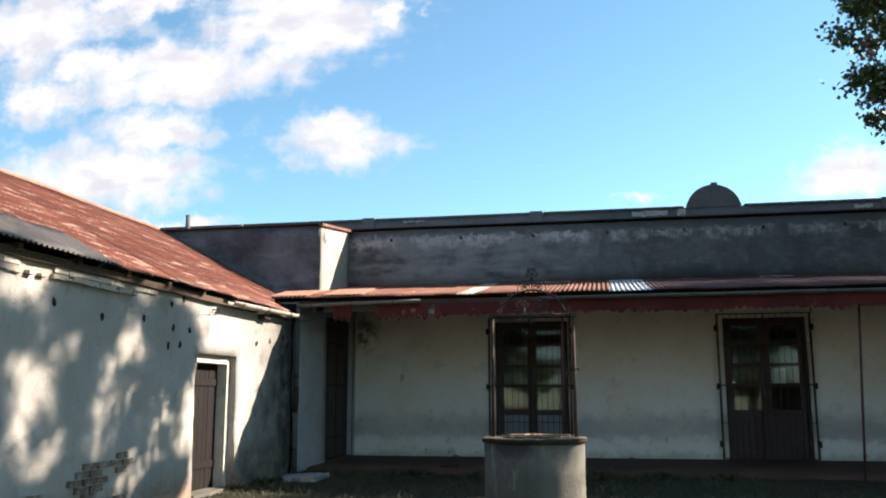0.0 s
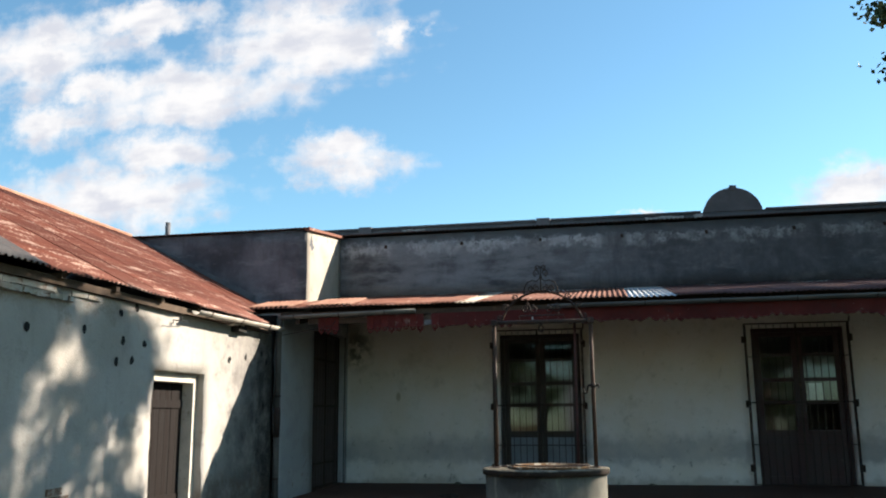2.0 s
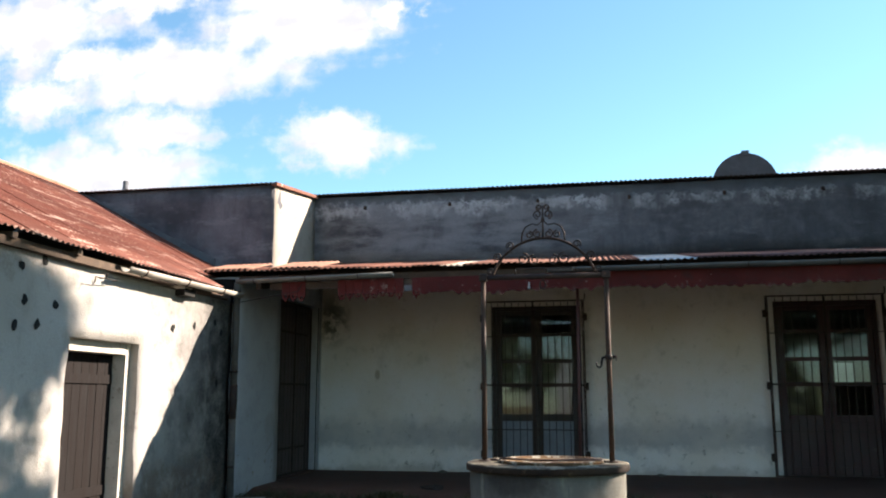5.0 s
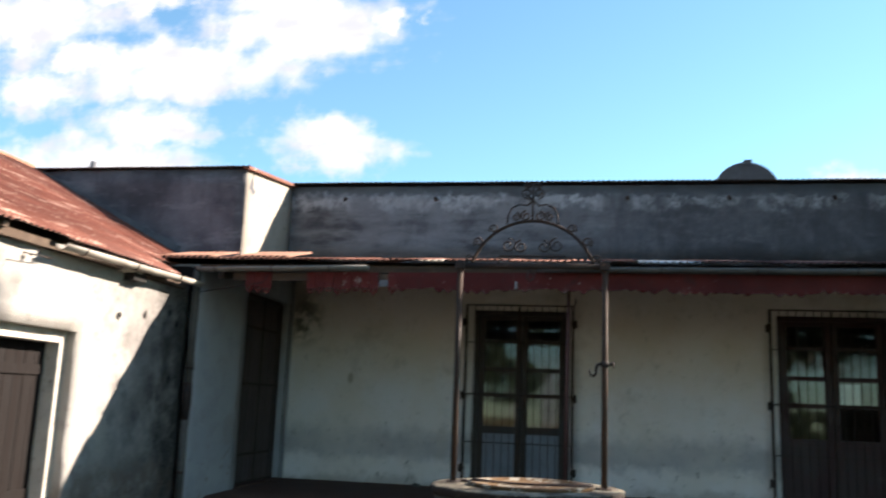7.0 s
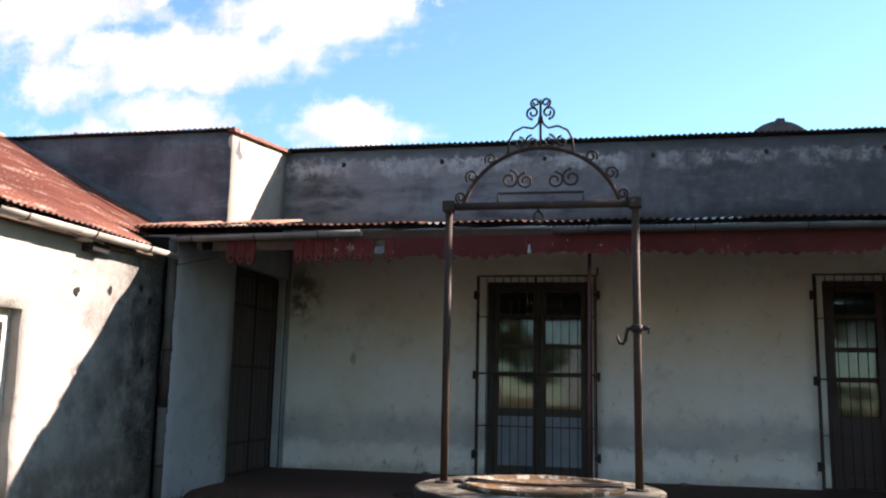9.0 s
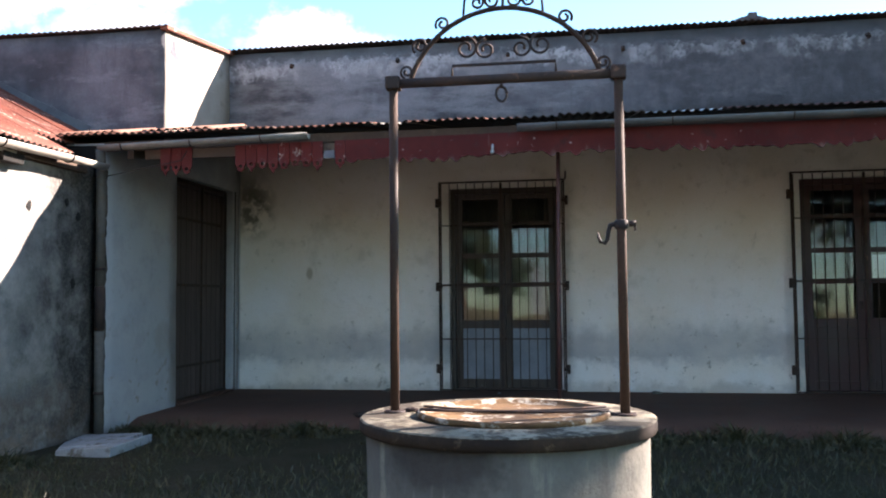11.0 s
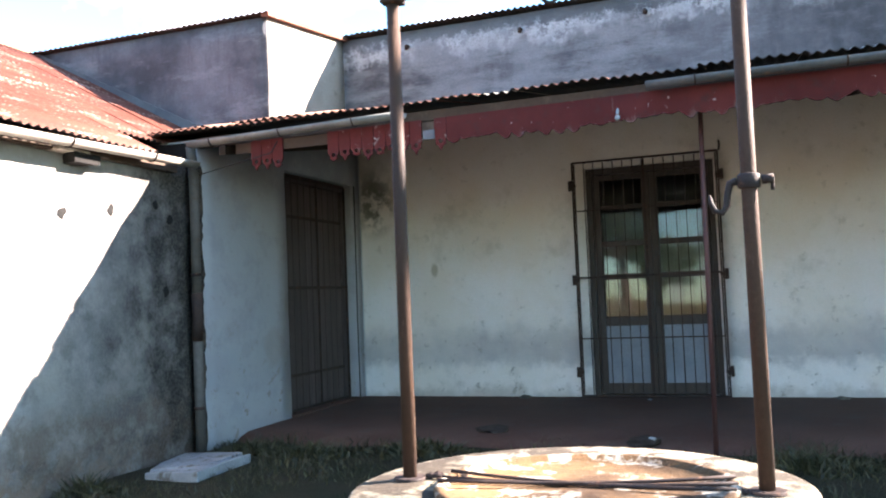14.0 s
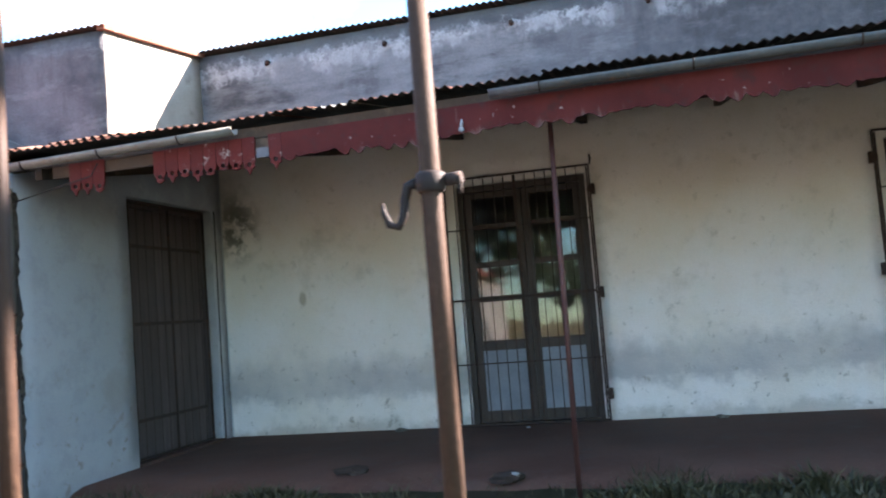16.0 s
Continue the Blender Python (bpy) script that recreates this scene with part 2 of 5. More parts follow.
def plaster_rough():
    """Lime render of the wing: cream, patched, streaked, flaking at the foot and along the top."""
    m, k, p, pos = material("lime_render", 0.92)
    x, y, z = k.xyz(pos)
    big = k.noise(pos, 0.8, 6.0, 0.62).outputs[0]
    mid = k.noise(pos, 3.2, 8.0, 0.68).outputs[0]
    fine = k.noise(pos, 38.0, 5.0, 0.65).outputs[0]
    run = k.noise(k.vec("MULTIPLY", pos, (3.0, 3.0, 0.6)), 1.6, 6.0, 0.6).outputs[0]
    c = k.mix(k.span(big, 0.35, 0.65), (0.315, 0.283, 0.25), (0.40, 0.368, 0.338))
    c = k.mix(k.span(mid, 0.54, 0.66, 0.0, 0.5), c, (0.215, 0.19, 0.165))
    c = k.mix(k.span(run, 0.52, 0.70, 0.0, 0.35), c, (0.20, 0.187, 0.172))
    wave = k.math("ADD", z, k.math("MULTIPLY", k.math("SUBTRACT", mid, 0.5), 1.5))
    flaked = k.math("MULTIPLY", k.span(wave, 0.15, 0.45, 1.0, 0.0), k.span(mid, 0.40, 0.52))
    c = k.mix(flaked, c, (0.30, 0.20, 0.14))
    # grey weathering towards the downpipe, almost black beside it, and brown damp at the foot there; the tones also
    # carry the corner's shade
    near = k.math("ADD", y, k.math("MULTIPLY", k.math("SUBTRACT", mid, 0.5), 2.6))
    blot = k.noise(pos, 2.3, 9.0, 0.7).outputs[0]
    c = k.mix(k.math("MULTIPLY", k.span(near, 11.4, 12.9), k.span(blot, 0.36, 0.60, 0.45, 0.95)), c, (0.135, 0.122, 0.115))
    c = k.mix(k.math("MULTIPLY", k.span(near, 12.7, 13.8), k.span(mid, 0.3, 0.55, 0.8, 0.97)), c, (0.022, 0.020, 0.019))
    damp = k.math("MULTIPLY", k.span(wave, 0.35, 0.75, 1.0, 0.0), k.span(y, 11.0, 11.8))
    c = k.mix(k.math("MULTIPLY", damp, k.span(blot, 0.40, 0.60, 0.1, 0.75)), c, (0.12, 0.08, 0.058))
    high = k.math("MULTIPLY", k.span(wave, 2.45, 2.7), k.span(y, 9.0, 10.5, 1.0, 0.15))
    c = k.mix(k.math("MULTIPLY", high, k.span(fine, 0.3, 0.6)), c, (0.25, 0.21, 0.18))
    c = k.mix(k.span(fine, 0.35, 0.75, 0.0, 0.18), c, (0.36, 0.33, 0.28))
    k.put(p, "Base Color", c)
    h = k.math("ADD", k.math("MULTIPLY", mid, 0.6), k.math("ADD", k.math("MULTIPLY", fine, 0.25), k.math("MULTIPLY", flaked, -0.5)))
    bump(k, p, h, 0.75, 0.05)
    return m


def cement_dark():
    """Black-weathered cement parapet, with pale flaking patches in a row below the roof edge."""
    m, k, p, pos = material("weathered_cement", 0.93)
    x, y, z = k.xyz(pos)
    big = k.noise(pos, 1.1, 7.0, 0.62).outputs[0]
    mid = k.noise(pos, 5.0, 8.0, 0.7).outputs[0]
    fine = k.noise(pos, 40.0, 4.0).outputs[0]
    run = k.noise(k.vec("MULTIPLY", pos, (4.0, 4.0, 0.8)), 1.2, 6.0, 0.6).outputs[0]
    flow = k.noise(k.vec("MULTIPLY", pos, (0.8, 0.8, 2.6)), 1.5, 8.0, 0.7).outputs[0]
    c = k.mix(k.span(big, 0.34, 0.66), (0.062, 0.062, 0.070), (0.175, 0.175, 0.19))
    c = k.mix(k.span(run, 0.50, 0.68, 0.0, 0.4), c, (0.055, 0.055, 0.060))
    c = k.mix(k.span(flow, 0.50, 0.66, 0.0, 0.6), c, (0.26, 0.26, 0.275))
    c = k.mix(k.span(k.noise(pos, 0.7, 4.0).outputs[0], 0.54, 0.66, 0.0, 0.7), c, (0.045, 0.045, 0.052))
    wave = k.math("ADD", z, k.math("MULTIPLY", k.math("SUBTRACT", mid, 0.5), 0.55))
    deep = k.noise(k.vec("MULTIPLY", pos, (1.0, 1.0, 0.0)), 1.3, 5.0, 0.6).outputs[0]
    row = k.math("MULTIPLY", k.span(wave, k.span(deep, 0.35, 0.65, 4.84, 4.58), k.span(deep, 0.35, 0.65, 4.94, 4.80)), k.span(wave, 4.93, 4.98, 1.0, 0.0))
    flake = k.span(k.noise(pos, 9.0, 8.0, 0.7).outputs[0], 0.40, 0.54, 0.25, 1.0)
    gaps = k.span(k.noise(k.vec("MULTIPLY", pos, (1.0, 1.0, 0.1)), 1.1, 4.0).outputs[0], 0.40, 0.52)
    pale = k.math("MULTIPLY", k.math("MULTIPLY", row, gaps), k.math("MULTIPLY", flake, k.span(y, 16.5, 17.5, 0.0, 0.9)))
    c = k.mix(pale, c, (0.47, 0.47, 0.49))
    # paler tone over the stretch next to the corner
    left = k.math("MULTIPLY", k.span(k.math("ADD", x, k.math("MULTIPLY", k.math("SUBTRACT", big, 0.5), 4.0)), -1.2, 0.6, 0.55, 0.0), k.span(y, 16.5, 17.5))
    c = k.mix(k.math("MULTIPLY", left, k.span(flow, 0.36, 0.56)), c, (0.27, 0.27, 0.285))
    # darker further along
    right = k.span(k.math("ADD", x, k.math("MULTIPLY", k.math("SUBTRACT", big, 0.5), 5.0)), -0.2, 1.8, 0.0, 0.75)
    c = k.mix(k.math("MULTIPLY", right, k.span(mid, 0.35, 0.6, 1.0, 0.5)), c, (0.055, 0.055, 0.062))
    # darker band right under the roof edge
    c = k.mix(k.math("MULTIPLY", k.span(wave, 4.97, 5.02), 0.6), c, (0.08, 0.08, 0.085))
    c = k.mix(k.span(fine, 0.3, 0.7, 0.0, 0.25), c, (0.08, 0.08, 0.085))
    k.put(p, "Base Color", c)
    bump(k, p, k.math("ADD", mid, k.math("MULTIPLY", fine, 0.4)), 0.5, 0.03)
    return m


def valance_paint():
    """Red paint on the long valance, peeled in upright streaks that thicken towards its lower edge."""
    m, k, p, pos = material("peeling_red_paint", 0.85)
    x, y, z = k.xyz(pos)
    big = k.noise(pos, 1.4, 6.0, 0.6).outputs[0]
    fine = k.noise(pos, 45.0, 5.0, 0.65).outputs[0]
    run = k.noise(k.vec("MULTIPLY", pos, (9.0, 9.0, 1.6)), 2.0, 7.0, 0.65).outputs[0]
    c = k.mix(k.span(big, 0.35, 0.65), (0.072, 0.013, 0.012), (0.11, 0.021, 0.018))
    c = k.mix(k.span(k.noise(pos, 5.0, 7.0, 0.7).outputs[0], 0.52, 0.66, 0.0, 0.6), c, (0.055, 0.024, 0.022))
    low = k.math("ADD", k.math("SUBTRACT", 2.98, z), k.math("MULTIPLY", k.math("SUBTRACT", big, 0.5), 0.35))
    lost = k.span(k.math("ADD", run, k.span(low, 0.05, 0.30, -0.12, 0.16)), 0.52, 0.68, 0.0, 0.8)
    c = k.mix(lost, c, (0.17, 0.115, 0.098))
    c = k.mix(k.span(k.noise(pos, 14.0, 5.0).outputs[0], 0.66, 0.72, 0.0, 0.7), c, (0.42, 0.38, 0.36))
    k.put(p, "Base Color", c)
    bump(k, p, k.math("ADD", run, k.math("MULTIPLY", fine, 0.4)), 0.5, 0.01)
    return m


def well_cement():
    """Cement of the well's drum: runs of damp from the rim, a brown stain and pale lime streaks."""
    m, k, p, pos = material("well_cement", 0.9)
    x, y, z = k.xyz(pos)
    big = k.noise(pos, 1.5, 6.0, 0.6).outputs[0]
    mid = k.noise(pos, 6.0, 8.0, 0.68).outputs[0]
    fine = k.noise(pos, 35.0, 5.0, 0.65).outputs[0]
    run = k.noise(k.vec("MULTIPLY", pos, (7.0, 7.0, 0.7)), 1.6, 6.0, 0.62).outputs[0]
    c = k.mix(k.span(big, 0.35, 0.65), (0.095, 0.088, 0.073), (0.16, 0.146, 0.118))
    c = k.mix(k.span(mid, 0.50, 0.66, 0.0, 0.7), c, (0.10, 0.094, 0.085))
    c = k.mix(k.span(run, 0.52, 0.68, 0.0, 0.5), c, (0.095, 0.08, 0.065))
    c = k.mix(k.math("MULTIPLY", k.span(run, 0.46, 0.34), k.span(mid, 0.42, 0.55)), c, (0.22, 0.20, 0.155))
    d = k.vec("LENGTH", k.vec("DIVIDE", k.vec("SUBTRACT", pos, (-0.40, 8.54, 0.84)), (0.26, 0.4, 0.17)))
    c = k.mix(k.span(k.math("ADD", d, k.math("MULTIPLY", mid, 1.2)), 1.2, 1.7, 0.85, 0.0), c, (0.045, 0.034, 0.027))
    c = k.mix(k.span(fine, 0.3, 0.7, 0.0, 0.3), c, (0.09, 0.08, 0.07))
    k.put(p, "Base Color", c)
    bump(k, p, k.math("ADD", mid, k.math("MULTIPLY", fine, 0.5)), 0.6, 0.02)
    return m


def clear_glass():
    m, k, p, pos = material("window_glass", 0.03)
    k.put(p, "Base Color", (0.93, 0.96, 0.97, 1))
    k.put(p, "Transmission Weight", 1.0)
    k.put(p, "IOR", 1.43)
    bump(k, p, k.noise(pos, 2.5, 2.0).outputs[0], 0.04, 0.01)
    return m


def leaf_green(name, a, b):
    m, k, p, pos = material(name, 0.55)
    r = k.add("ShaderNodeNewGeometry").outputs["Random Per Island"]
    k.put(p, "Base Color", k.mix(r, a, b))
    k.put(p, "Subsurface Weight", 0.0)
    return m


def ground_soil():
    """Trodden earth and grass by the house, dry pasture beyond."""
    m, k, p, pos = material("courtyard_ground", 0.97)
    x, y, z = k.xyz(pos)
    big = k.noise(pos, 0.35, 6.0, 0.6).outputs[0]
    mid = k.noise(pos, 2.2, 8.0, 0.7).outputs[0]
    fine = k.noise(pos, 30.0, 5.0, 0.7).outputs[0]
    c = k.mix(k.span(mid, 0.4, 0.6), (0.030, 0.026, 0.015), (0.016, 0.021, 0.008))
    far = k.span(k.vec("LENGTH", k.vec("SUBTRACT", pos, (0, 8, 0))), 14.0, 30.0)
    c = k.mix(far, c, k.mix(k.span(big, 0.35, 0.65), (0.23, 0.165, 0.07), (0.15, 0.125, 0.05)))
    c = k.mix(k.span(fine, 0.3, 0.7, 0.0, 0.45), c, (0.04, 0.035, 0.02))
    k.put(p, "Base Color", c)
    bump(k, p, k.math("ADD", mid, fine), 0.7, 0.05)
    return m


WHITEWASH = plaster_white()
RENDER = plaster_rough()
CEMENT = cement_dark()
GLASS = clear_glass()
SOIL = ground_soil()
RUST = mottled("rusted_sheet", (0.16, 0.053, 0.031), (0.245, 0.108, 0.072), 1.6, 0.75, 0.1, 30, 0.25, (0.52, 0.36, 0.28), (0.56, 0.72), 0.45, (1.0, 1.0, 1.0))
RUST_WING = mottled("rusted_wing_sheet", (0.17, 0.052, 0.031), (0.12, 0.038, 0.025), 1.2, 0.75, 0.1, 30, 0.25, (0.42, 0.27, 0.21), (0.53, 0.66), 0.3, (2.4, 0.5, 2.4))
ZINC = mottled("galvanised_sheet", (0.55, 0.56, 0.57), (0.70, 0.70, 0.69), 2.0, 0.45, 0.5, 30, 0.15, (0.35, 0.28, 0.22), (0.62, 0.75))
CREAM = mottled("faded_painted_sheet", (0.50, 0.41, 0.31), (0.58, 0.50, 0.41), 2.0, 0.7, 0.0, 30, 0.2, (0.35, 0.16, 0.09), (0.55, 0.68))
ROOF_DARK = mottled("dull_roof_sheet", (0.095, 0.042, 0.038), (0.15, 0.07, 0.062), 1.5, 0.75, 0.1, 30, 0.25, (0.3, 0.22, 0.18), (0.58, 0.72), 0.5)
GREY_SHEET = mottled("grey_eave_sheet", (0.07, 0.066, 0.066), (0.13, 0.115, 0.11), 1.6, 0.7, 0.1, 30, 0.25, (0.22, 0.12, 0.09), (0.56, 0.7), 0.3)
GUTTER = mottled("gutter_metal", (0.075, 0.08, 0.082), (0.13, 0.13, 0.127), 2.5, 0.6, 0.1, 30, 0.15, (0.16, 0.11, 0.08), (0.56, 0.7))
GUTTER_PALE = mottled("pale_gutter_paint", (0.33, 0.28, 0.23), (0.46, 0.41, 0.35), 2.5, 0.6, 0.0, 30, 0.2, (0.30, 0.2, 0.13), (0.56, 0.7))
GUTTER_MID = mottled("dull_gutter_metal", (0.15, 0.145, 0.13), (0.24, 0.225, 0.20), 2.5, 0.55, 0.1, 30, 0.2, (0.12, 0.085, 0.06), (0.54, 0.68))
# sheet undersides and ends: corrugation shade put into the metal's colour
SHEET_UNDER = mottled("shaded_sheet_underside", (0.035, 0.030, 0.028), (0.065, 0.052, 0.047), 3.0, 0.75, 0.0, 30, 0.2, (0.11, 0.07, 0.05), (0.6, 0.72))
PIPE_DARK = mottled("dark_pipe_metal", (0.075, 0.068, 0.06), (0.12, 0.108, 0.095), 3.0, 0.7, 0.0, 30, 0.2, (0.10, 0.07, 0.05), (0.58, 0.7))
# rust lightened to look sunlit, for the loose sheets and the ridge cap
SUN_RUST = mottled("rusty_sheet_sunlit_tint", (0.25, 0.115, 0.075), (0.34, 0.19, 0.13), 2.2, 0.75, 0.0, 30, 0.25, (0.30, 0.13, 0.08), (0.56, 0.7))
RED_PAINT = mottled("flaking_red_paint", (0.10, 0.012, 0.010), (0.135, 0.022, 0.018), 3.0, 0.7, 0.0, 40, 0.4, (0.42, 0.36, 0.32), (0.60, 0.70), 0.35)
FADED_RED = valance_paint()
BARE_WOOD = mottled("bare_wood", (0.065, 0.043, 0.03), (0.10, 0.068, 0.048), 2.0, 0.85, 0.0, 40, 0.4, (0.14, 0.1, 0.07), (0.55, 0.7), 0.3)
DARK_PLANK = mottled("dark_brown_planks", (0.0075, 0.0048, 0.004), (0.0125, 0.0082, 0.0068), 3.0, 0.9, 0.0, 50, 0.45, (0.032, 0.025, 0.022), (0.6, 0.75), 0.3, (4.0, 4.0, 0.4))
BROWN_WOOD = mottled("dark_brown_wood", (0.032, 0.021, 0.016), (0.06, 0.04, 0.03), 3.0, 0.6, 0.0, 50, 0.3, (0.16, 0.12, 0.10), (0.6, 0.75), 0.2, (3.0, 3.0, 0.5))
GREY_DOOR = mottled("greyed_plank_wood", (0.085, 0.066, 0.064), (0.135, 0.108, 0.102), 3.0, 0.8, 0.0, 50, 0.45, (0.22, 0.19, 0.17), (0.6, 0.75), 0.35, (4.0, 4.0, 0.4))
WINE_DOOR = mottled("wine_red_door_paint", (0.030, 0.006, 0.007), (0.048, 0.011, 0.012), 2.5, 0.55, 0.0, 40, 0.25, (0.14, 0.09, 0.08), (0.62, 0.75), 0.2)
PANEL_GREY = mottled("blue_grey_panel_paint", (0.17, 0.19, 0.225), (0.23, 0.25, 0.285), 2.5, 0.6, 0.0, 40, 0.25, (0.18, 0.17, 0.17), (0.6, 0.75))
IRON = mottled("dark_rusty_iron", (0.035, 0.026, 0.024), (0.07, 0.044, 0.034), 6.0, 0.78, 0.1, 60, 0.3, (0.16, 0.08, 0.05), (0.58, 0.7))
POST_IRON = mottled("brown_pipe_iron", (0.038, 0.020, 0.013), (0.066, 0.036, 0.023), 5.0, 0.72, 0.0, 60, 0.3, (0.12, 0.07, 0.045), (0.58, 0.7), 0.0, (1, 1, 0.3))
RED_IRON = mottled("red_brown_pole_paint", (0.075, 0.026, 0.022), (0.11, 0.042, 0.034), 4.0, 0.65, 0.1, 50, 0.3)
WELL_CEMENT = well_cement()
WELL_RIM = mottled("well_rim_cement", (0.175, 0.150, 0.105), (0.30, 0.265, 0.20), 2.6, 0.9, 0.0, 40, 0.7, (0.050, 0.038, 0.026), (0.43, 0.55))
LIP_DARK = mottled("rim_band_stained", (0.020, 0.0115, 0.007), (0.042, 0.026, 0.016), 4.0, 0.92, 0.0, 40, 0.6, (0.12, 0.08, 0.045), (0.56, 0.70))
LID_RUST = mottled("rusty_lid_plate", (0.055, 0.029, 0.013), (0.165, 0.092, 0.04), 3.4, 0.85, 0.0, 35, 0.8, (0.34, 0.30, 0.24), (0.51, 0.60))
CLAY_FLOOR = mottled("clay_veranda_floor", (0.09, 0.046, 0.035), (0.13, 0.073, 0.056), 1.3, 0.93, 0.0, 30, 0.5, (0.09, 0.062, 0.052), (0.50, 0.72))
SLAB_WHITE = mottled("pale_slab", (0.27, 0.285, 0.30), (0.37, 0.38, 0.385), 3.0, 0.9, 0.0, 40, 0.5, (0.15, 0.135, 0.115), (0.52, 0.64))
CREAM_RENDER = mottled("cream_lime_render", (0.33, 0.285, 0.235), (0.42, 0.37, 0.315), 1.1, 0.92, 0.0, 40, 0.5, (0.24, 0.20, 0.165), (0.54, 0.70))
CLOD = mottled("dark_clod", (0.035, 0.026, 0.022), (0.06, 0.045, 0.037), 9.0, 0.95, 0.0, 40, 0.6)
LIME_BRICK = mottled("limed_brick", (0.40, 0.34, 0.27), (0.52, 0.47, 0.41), 5.0, 0.92, 0.0, 40, 0.5, (0.27, 0.15, 0.10), (0.52, 0.66), 0.4)
BARK = mottled("bark", (0.10, 0.075, 0.055), (0.16, 0.125, 0.095), 5.0, 0.95, 0.0, 30, 0.9)
LEAF = leaf_green("tree_leaf", (0.022, 0.045, 0.012), (0.075, 0.105, 0.03))
GRASS = leaf_green("grass_blade", (0.018, 0.022, 0.007), (0.072, 0.064, 0.025))
BARED_BRICK = mottled("bared_limed_brick", (0.15, 0.085, 0.055), (0.22, 0.145, 0.105), 6.0, 0.93, 0.0, 40, 0.6, (0.29, 0.25, 0.21), (0.46, 0.58), 0.35)
DARK_HOLE = mottled("near_black", (0.012, 0.011, 0.010), (0.025, 0.022, 0.02), 8.0, 0.95)
SOOT_EDGE = mottled("soot_stained_mortar", (0.05, 0.042, 0.036), (0.12, 0.095, 0.078), 7.0, 0.95, 0.0, 40, 0.8, (0.015, 0.013, 0.012), (0.5, 0.6))
INNER = mottled("dim_room_plaster", (0.20, 0.19, 0.17), (0.28, 0.26, 0.23), 1.2, 0.95)
PAPER = mottled("pale_paper", (0.62, 0.62, 0.60), (0.72, 0.72, 0.70), 4.0, 0.8)
FRAME_PALE = mottled("pale_door_frame_paint", (0.50, 0.44, 0.37), (0.60, 0.54, 0.46), 5.0, 0.8, 0.0, 40, 0.4, (0.25, 0.19, 0.15), (0.56, 0.68))


# ---- mesh helpers ----
def box(bm, a, b, jitter=0.0):
    v = [bm.verts.new((x + random.uniform(-jitter, jitter), y + random.uniform(-jitter, jitter), z + random.uniform(-jitter, jitter)))
         for x in (a[0], b[0]) for y in (a[1], b[1]) for z in (a[2], b[2])]
    for f in ((0, 1, 3, 2), (4, 6, 7, 5), (0, 4, 5, 1), (2, 3, 7, 6), (0, 2, 6, 4), (1, 5, 7, 3)):
        bm.faces.new([v[i] for i in f])


def tube(bm, points, radii, segments=10, cap=True):
    """A round bar along points; radii: one number or one for each point."""
    pts = [Vector(p) for p in points]
    rad = radii if isinstance(radii, (list, tuple)) else [radii] * len(pts)
    rings, side = [], None
    for i, p in enumerate(pts):
        d = (pts[min(i + 1, len(pts) - 1)] - pts[max(i - 1, 0)]).normalized()
        if side is None:
            side = d.orthogonal().normalized()
        side = (side - d * side.dot(d)).normalized()
        other = d.cross(side)
        rings.append([bm.verts.new(p + (side * math.cos(a) + other * math.sin(a)) * rad[i])
                      for a in (2 * math.pi * j / segments for j in range(segments))])
    for r, s in zip(rings, rings[1:]):
        for j in range(segments):
            bm.faces.new((r[j], r[(j + 1) % segments], s[(j + 1) % segments], s[j])).smooth = True
    if cap:
        bm.faces.new(rings[0][::-1])
        bm.faces.new(rings[-1])


def lathe(bm, centre, profile, segments=64, wobble=0.0):
    """A turned shape: profile of (radius, z), open at both ends unless the radius is zero there."""
    rings = []
    for r, z in profile:
        ring = []
        for j in range(segments):
            a = 2 * math.pi * j / segments
            w = 1 + wobble * noise.noise((math.cos(a) * 3, math.sin(a) * 3, z * 4 + r))
            ring.append(bm.verts.new((centre[0] + r * w * math.cos(a), centre[1] + r * w * math.sin(a), z)))
        rings.append(ring)
    for r, s in zip(rings, rings[1:]):
        for j in range(segments):
            bm.faces.new((r[j], r[(j + 1) % segments], s[(j + 1) % segments], s[j])).smooth = True
    bm.faces.new(rings[-1])


def mesh_of(name, bm, mat):
    bmesh.ops.recalc_face_normals(bm, faces=bm.faces)
    me = bpy.data.meshes.new(name)
    bm.to_mesh(me)
    bm.free()
    me.materials.append(mat)
    # second slot holds the shade tone of sheet undersides
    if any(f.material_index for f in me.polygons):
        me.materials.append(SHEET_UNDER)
    return me


def thing(name, at, label, category, group="", kind=""):
    """An Empty at the base of a thing, for its parts."""
    ob = new(name)
    ob.location, ob.empty_display_size = at, 0.1
    return tagged(ob, label, category, group, kind)


def part(name, bm, mat, parent, label=""):
    """One mesh, given in the world's metres, as a part of a thing or of a part."""
    ob = new(name, mesh_of(name, bm, mat))
    ob.parent = parent
    if parent.parent is None:
        ob.matrix_parent_inverse = Matrix.Translation(parent.location).inverted()
    return tagged(ob, label)


def solid(name, bm, mat, label, category, kind="", group=""):
    """A thing that is one mesh."""
    return tagged(new(name, mesh_of(name, bm, mat)), label, category, group, kind)


def soften(ob, width=0.006, segments=2):
    b = ob.modifiers.new("bevel", "BEVEL")
    b.width, b.segments, b.limit_method = width, segments, "ANGLE"
    return ob


